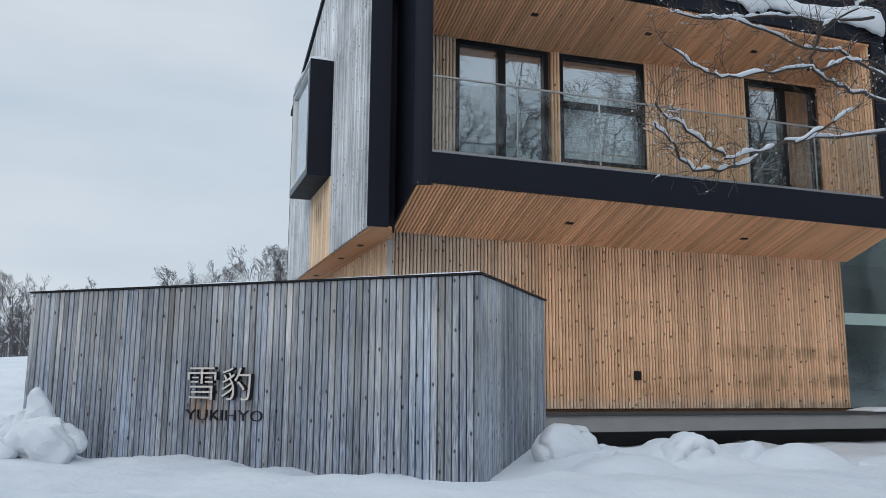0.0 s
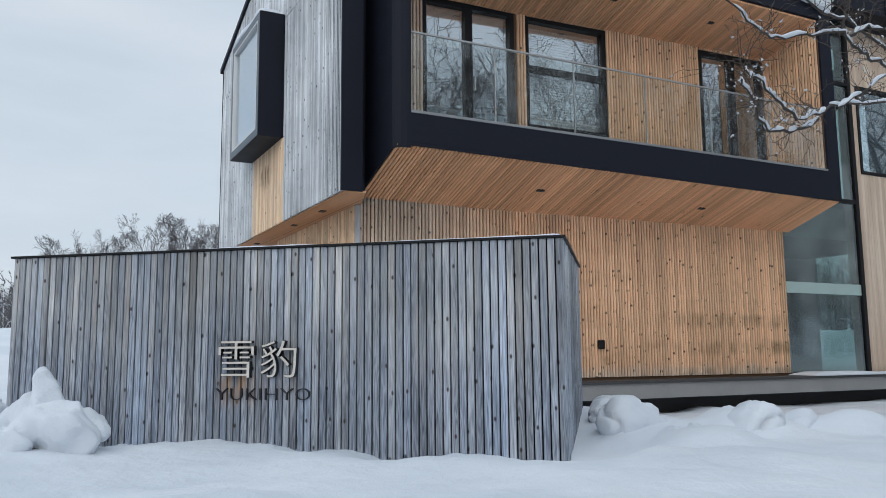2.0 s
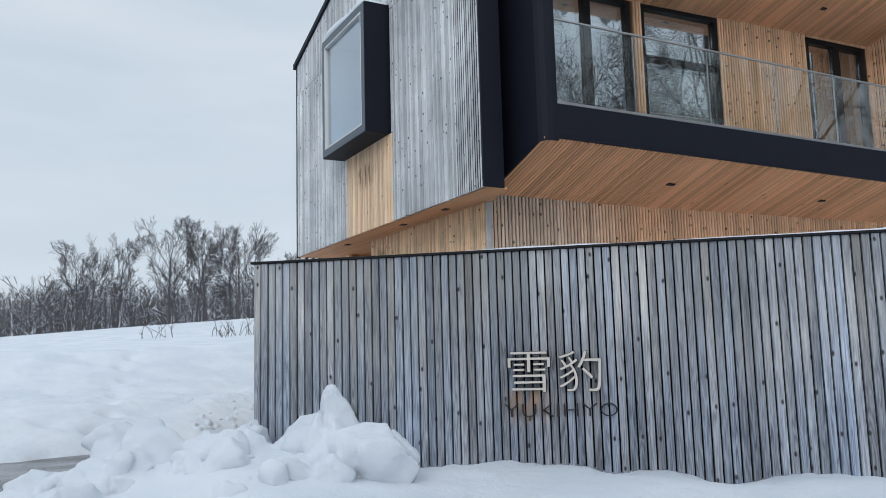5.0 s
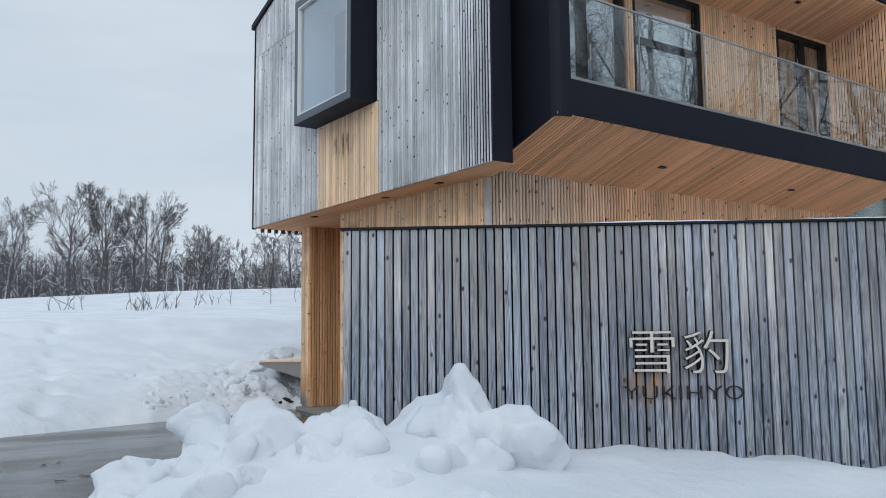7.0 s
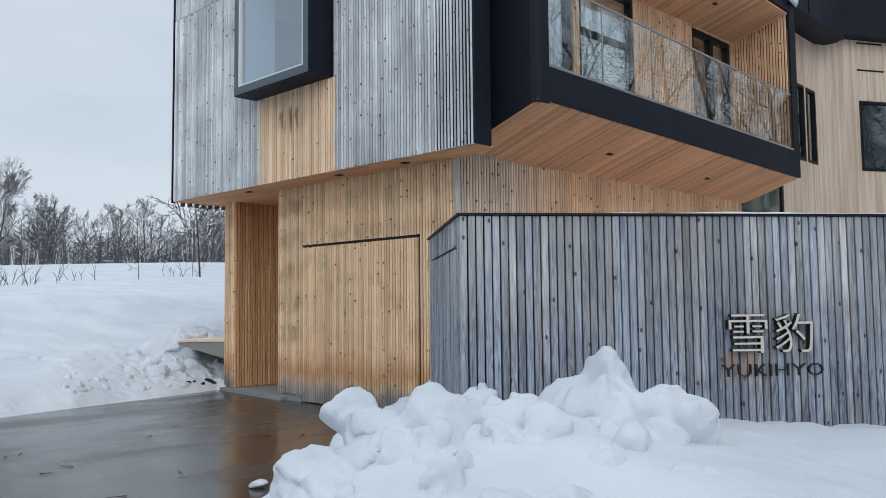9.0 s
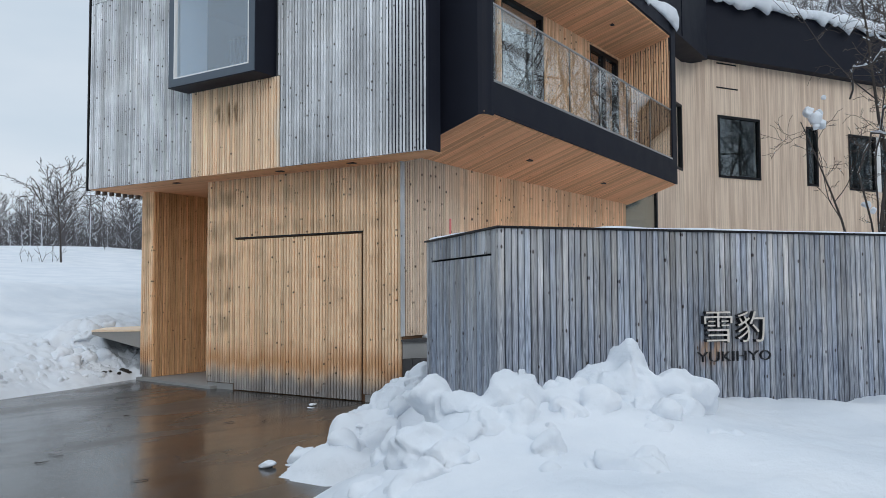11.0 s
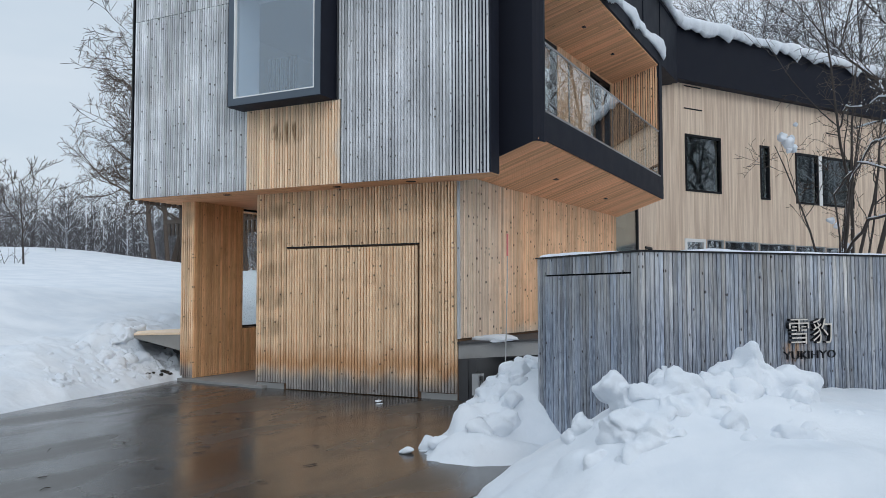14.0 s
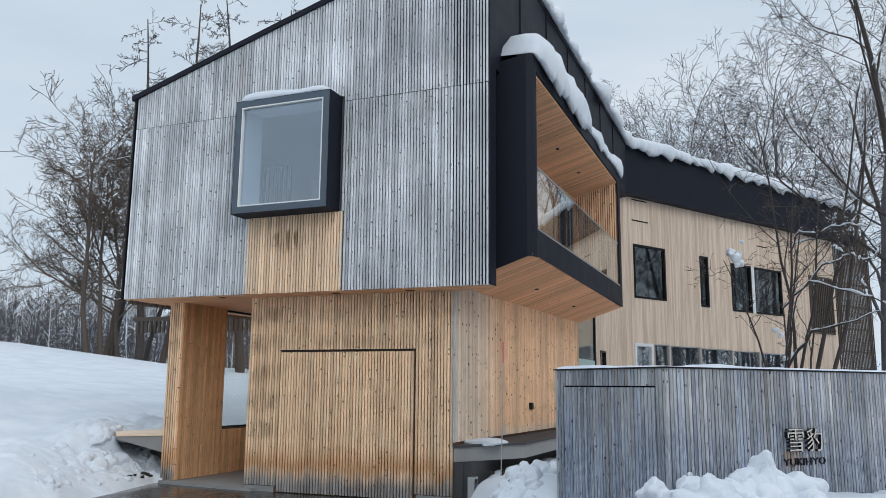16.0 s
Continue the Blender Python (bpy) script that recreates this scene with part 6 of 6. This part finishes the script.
# shrub tips poking out of the snow
for i, (x, y) in enumerate(((5.3, 33.0), (5.8, 32.8), (8.2, 34.0), (12.5, 35.2), (4.7, 32.2), (2.8, 33.9))):
    rnd = random.Random(300 + i)
    lines = []
    for k in range(9):
        p = Vector((rnd.gauss(0, 0.45), rnd.gauss(0, 0.2), -0.1))
        d = Vector((rnd.gauss(0, 0.35), rnd.gauss(0, 0.35), 1)).normalized()
        ln = rnd.uniform(0.4, 0.95)
        pts = [p, p + d * ln * 0.5, p + (d + Vector((rnd.gauss(0, 0.15), rnd.gauss(0, 0.15), 0))) * ln]
        lines.append((pts, [0.011, 0.009, 0.006], 0))
        q = pts[1]
        lines.append(([q, q + (d + Vector((rnd.gauss(0, 0.6), rnd.gauss(0, 0.6), 0))).normalized() * ln * 0.4], [0.008, 0.005], 0))
    ob = part("shrub", tubes(lines, [4], {0}), M_BARK, m=pose(x, y, height_at(x, y)))
    tagged(ob, "bare shrub twigs poking out of deep snow", "shrub", "shrubs in the field")

# ---- the many-stemmed tree in front of the wing, its long boughs reaching over to the road ----
rnd = random.Random(12)
near = thing("garden_tree", (11.7, 5.7, 0.4), "many-stemmed bare tree with snow-laden boughs", "tree")
STEM = dict(kids=[1, 4, 4, 3], segs=[9, 7, 6, 4], wobble=[0.07, 0.16, 0.2, 0.25], lift=[0.05, 0.03, 0.0, 0.0], bare=[0.42, 0.2, 0.15, 0.1], angle=[(30, 65), (30, 65), (30, 70), (30, 70)],
            ratio=[(0.3, 0.5), (0.3, 0.55), (0.35, 0.6), (0.4, 0.7)], fine=[0.5, 0.5, 0.55, 0.6], taper=0.25, thin=0.005, cone=0.4)
lines = []
for k, (ax, ay, ln, r0) in enumerate(((-0.10, 0.10, 4.6, 0.05), (0.02, 0.08, 5.6, 0.055), (0.10, -0.06, 5.8, 0.07), (-0.04, -0.12, 4.8, 0.05), (0.14, 0.06, 5.2, 0.045), (-0.02, 0.01, 6.2, 0.075), (0.20, -0.16, 8.6, 0.085), (0.10, -0.30, 9.0, 0.08), (0.24, -0.05, 8.0, 0.07))):
    sprout(lines, rnd, Vector((11.7 + ax * 1.2, 5.7 + ay * 1.2, 0.3)), Vector((ax * 0.8, ay * 0.8, 1)), ln, r0 * 0.72, 0, STEM)
laden = []
BOUGH = dict(STEM, thin=0.0017, kids=[1, 4, 4, 4], segs=[9, 7, 5, 4], wobble=[0.07, 0.16, 0.28, 0.3])


def bough(points, r):
    """A long bough through given places, with side twigs."""
    pts = [Vector(p) for p in points]
    fine = []
    for a, b in zip(pts, pts[1:]):
        for s in range(4):
            fine.append(a.lerp(b, s / 4) + Vector((rnd.gauss(0, 0.011), rnd.gauss(0, 0.011), rnd.gauss(0, 0.012))))
    fine.append(pts[-1])
    n = len(fine)
    rads = [r + (0.006 - r) * i / (n - 1) for i in range(n)]
    lines.append((fine, rads, 1))
    laden.append(lines[-1])
    for i in range(2, n):
        for k in range(2):
            if rnd.random() < 0.75:
                axis = (fine[i] - fine[i - 1]).normalized()
                d = (axis + Vector((rnd.gauss(0, 0.5), rnd.gauss(0, 0.5), rnd.gauss(0.22, 0.4)))).normalized()
                sprout(lines, rnd, fine[i], d, rnd.uniform(0.12, 0.42), max(0.0025, rads[i] * 0.35), 2, BOUGH)


bough(((11.7, 5.7, 1.9), (8.9, 5.75, 3.3), (6.6, 5.35, 3.55), (5.02, 4.84, 3.16), (4.1, 4.4, 2.86), (3.62, 4.18, 2.68)), 0.018)
bough(((11.7, 5.7, 2.4), (8.8, 5.5, 3.5), (6.05, 5.15, 3.75), (5.62, 5.03, 3.7), (5.28, 4.93, 3.72), (5.0, 4.82, 3.75), (4.51, 4.78, 3.63), (4.06, 4.74, 3.51), (3.79, 4.63, 3.48), (3.48, 4.6, 3.63)), 0.015)
bough(((5.0, 4.82, 3.75), (5.1, 4.85, 3.94), (5.17, 4.82, 4.13), (5.45, 4.73, 4.29), (5.57, 4.68, 4.4)), 0.013)
bough(((5.16, 4.88, 3.76), (5.55, 4.98, 3.96), (5.92, 5.01, 4.0)), 0.014)
bough(((3.71, 4.27, 2.72), (3.51, 4.21, 2.78), (3.28, 4.17, 2.86), (3.08, 4.15, 2.98)), 0.01)
bough(((4.04, 4.37, 2.76), (3.72, 4.28, 2.64), (3.43, 4.27, 2.62), (3.23, 4.2, 2.73), (3.04, 4.1, 2.83)), 0.011)
bough(((4.67, 4.67, 3.03), (5.03, 4.66, 3.23), (5.35, 4.67, 3.43)), 0.01)
bough(((5.9, 4.97, 4.38), (5.36, 5.0, 4.28), (4.89, 5.02, 4.28), (4.28, 5.07, 4.14), (3.92, 5.07, 4.16)), 0.014)
bough(((6.9, 5.6, 4.1), (6.0, 5.5, 4.3), (5.2, 5.2, 4.15), (4.4, 4.9, 4.1), (3.9, 4.7, 3.95)), 0.015)
bough(((11.7, 5.7, 2.2), (10.0, 5.2, 2.9), (8.9, 4.6, 3.0), (7.6, 4.2, 3.1)), 0.035)
for ln in lines:
    if ln[2] == 0:
        part("stem", tubes([ln], [7], {0}), M_BARK, near, smooth=True)
    elif ln[2] == 1:
        part("bough", tubes([ln], [6, 6], {1}), M_BARK, near, "crooked bare bough", smooth=True)
part("twig_mass", tubes(lines, [3], {2, 3}), M_PALEBARK, near, "fine bare twigs")["kind"] = "stuff"
part("bough_snow", tubes(branch_snow(laden, rnd, {1}, 0.72, 0.016) + snow_bits(lines, rnd, {2, 3}, 0.07), [6], {0}), M_SNOW, near, "snow lying on the boughs", smooth=True)["kind"] = "stuff"
for i, (x, y, z, r) in enumerate(((10.98, 6.66, 4.66, 0.15), (10.90, 6.76, 4.80, 0.11), (11.06, 6.56, 4.57, 0.10), (11.04, 6.60, 4.80, 0.08), (10.94, 6.64, 4.50, 0.07), (11.0, 6.5, 5.05, 0.05), (11.6, 5.9, 3.05, 0.09), (11.66, 5.8, 2.95, 0.07), (11.8, 5.6, 2.5, 0.10), (11.72, 5.72, 2.42, 0.07))):
    part("snow_clump", chunk_mesh(80 + i, r, 1.0, 3), M_SNOW, near, "clump of snow caught in a fork", m=pose(x, y, z), smooth=True)

# ---- small things ----
pole = thing("marker_pole", (2.9, 9.7, 0.2), "thin grey snow marker pole with a red top", "marker pole")
part("rod", tubes([([Vector((2.93, 9.74, 0.2)), Vector((2.95, 9.71, 1.3)), Vector((2.96, 9.70, 2.06))], [0.008, 0.008, 0.008], 0)], [6], {0}), M_STEEL, pole)
part("red_sleeve", tubes([([Vector((2.96, 9.70, 2.05)), Vector((2.962, 9.699, 2.36))], [0.013, 0.013], 0)], [8], {0}), M_RED, pole, "red sleeve")
meter = thing("tap_box", (3.05, 10.2, 0), "small steel outdoor tap box beside the plinth", "tap box")
bm = bmesh.new()
frame_ring(bm, 2.98, 3.16, 0.10, 0.40, 0.035, 10.16, 10.26)
part("case", bm, M_STEEL, meter)
part("recess", box(3.015, 3.125, 10.19, 10.26, 0.135, 0.365), M_BLACK, meter)
part("tap", box(3.055, 3.085, 10.15, 10.19, 0.2, 0.3, 0.006), M_STEEL, meter)
part("stand", box(3.03, 3.11, 10.19, 10.25, 0.0, 0.10), M_STEEL, meter)
rnd = random.Random(9)
for i in range(14):
    x, y = (3.5 + rnd.uniform(-0.15, 0.5), 10.05 + rnd.uniform(-0.25, 0.1)) if i < 7 else (3.0 + rnd.uniform(-0.3, 0.25), 16.35 + rnd.uniform(-0.12, 0.2))
    ob = part("clod", chunk_mesh(120 + i, rnd.uniform(0.03, 0.065), 0.6, 2), M_DEBRIS, m=pose(x, y, max(0.02, height_at(x, y)) + 0.02, 0, 0, 40 * i))
    tagged(ob, "dark clod of soil at the foot of the wall", "clod", "clods by the walls")
ob = part("lying_snow", chunk_mesh(140, 0.36, 0.22, 4), M_SNOW, m=pose(3.75, 10.25, 0.85, 0, 0, -20), smooth=True)
tagged(ob, "small mound of snow on the dark slab capping", "snow", "lying snow")
snow_cap("thin snow along the engawa slab below the glass", facade(10.6, 9.72, 0.84, 0), 4.6, 0.55, 0.05, 33, 0.01, 0.0)
rnd = random.Random(17)
for i in range(22):
    x, y = rnd.uniform(-4.5, 1.5), rnd.uniform(9.0, 13.0)
    lines = [([Vector((0, 0, 0.006)), Vector((rnd.uniform(0.02, 0.08), rnd.uniform(-0.03, 0.03), 0.008)), Vector((rnd.uniform(0.08, 0.16), rnd.uniform(-0.05, 0.05), 0.006))], [0.004, 0.004, 0.002], 0)]
    ob = part("fallen_twig", tubes(lines, [4], {0}), M_BARK, m=pose(x, y, 0, 0, 0, rnd.uniform(0, 360)))
    tagged(ob, "tiny dark fallen twig on the wet paving", "twig", "fallen twigs")
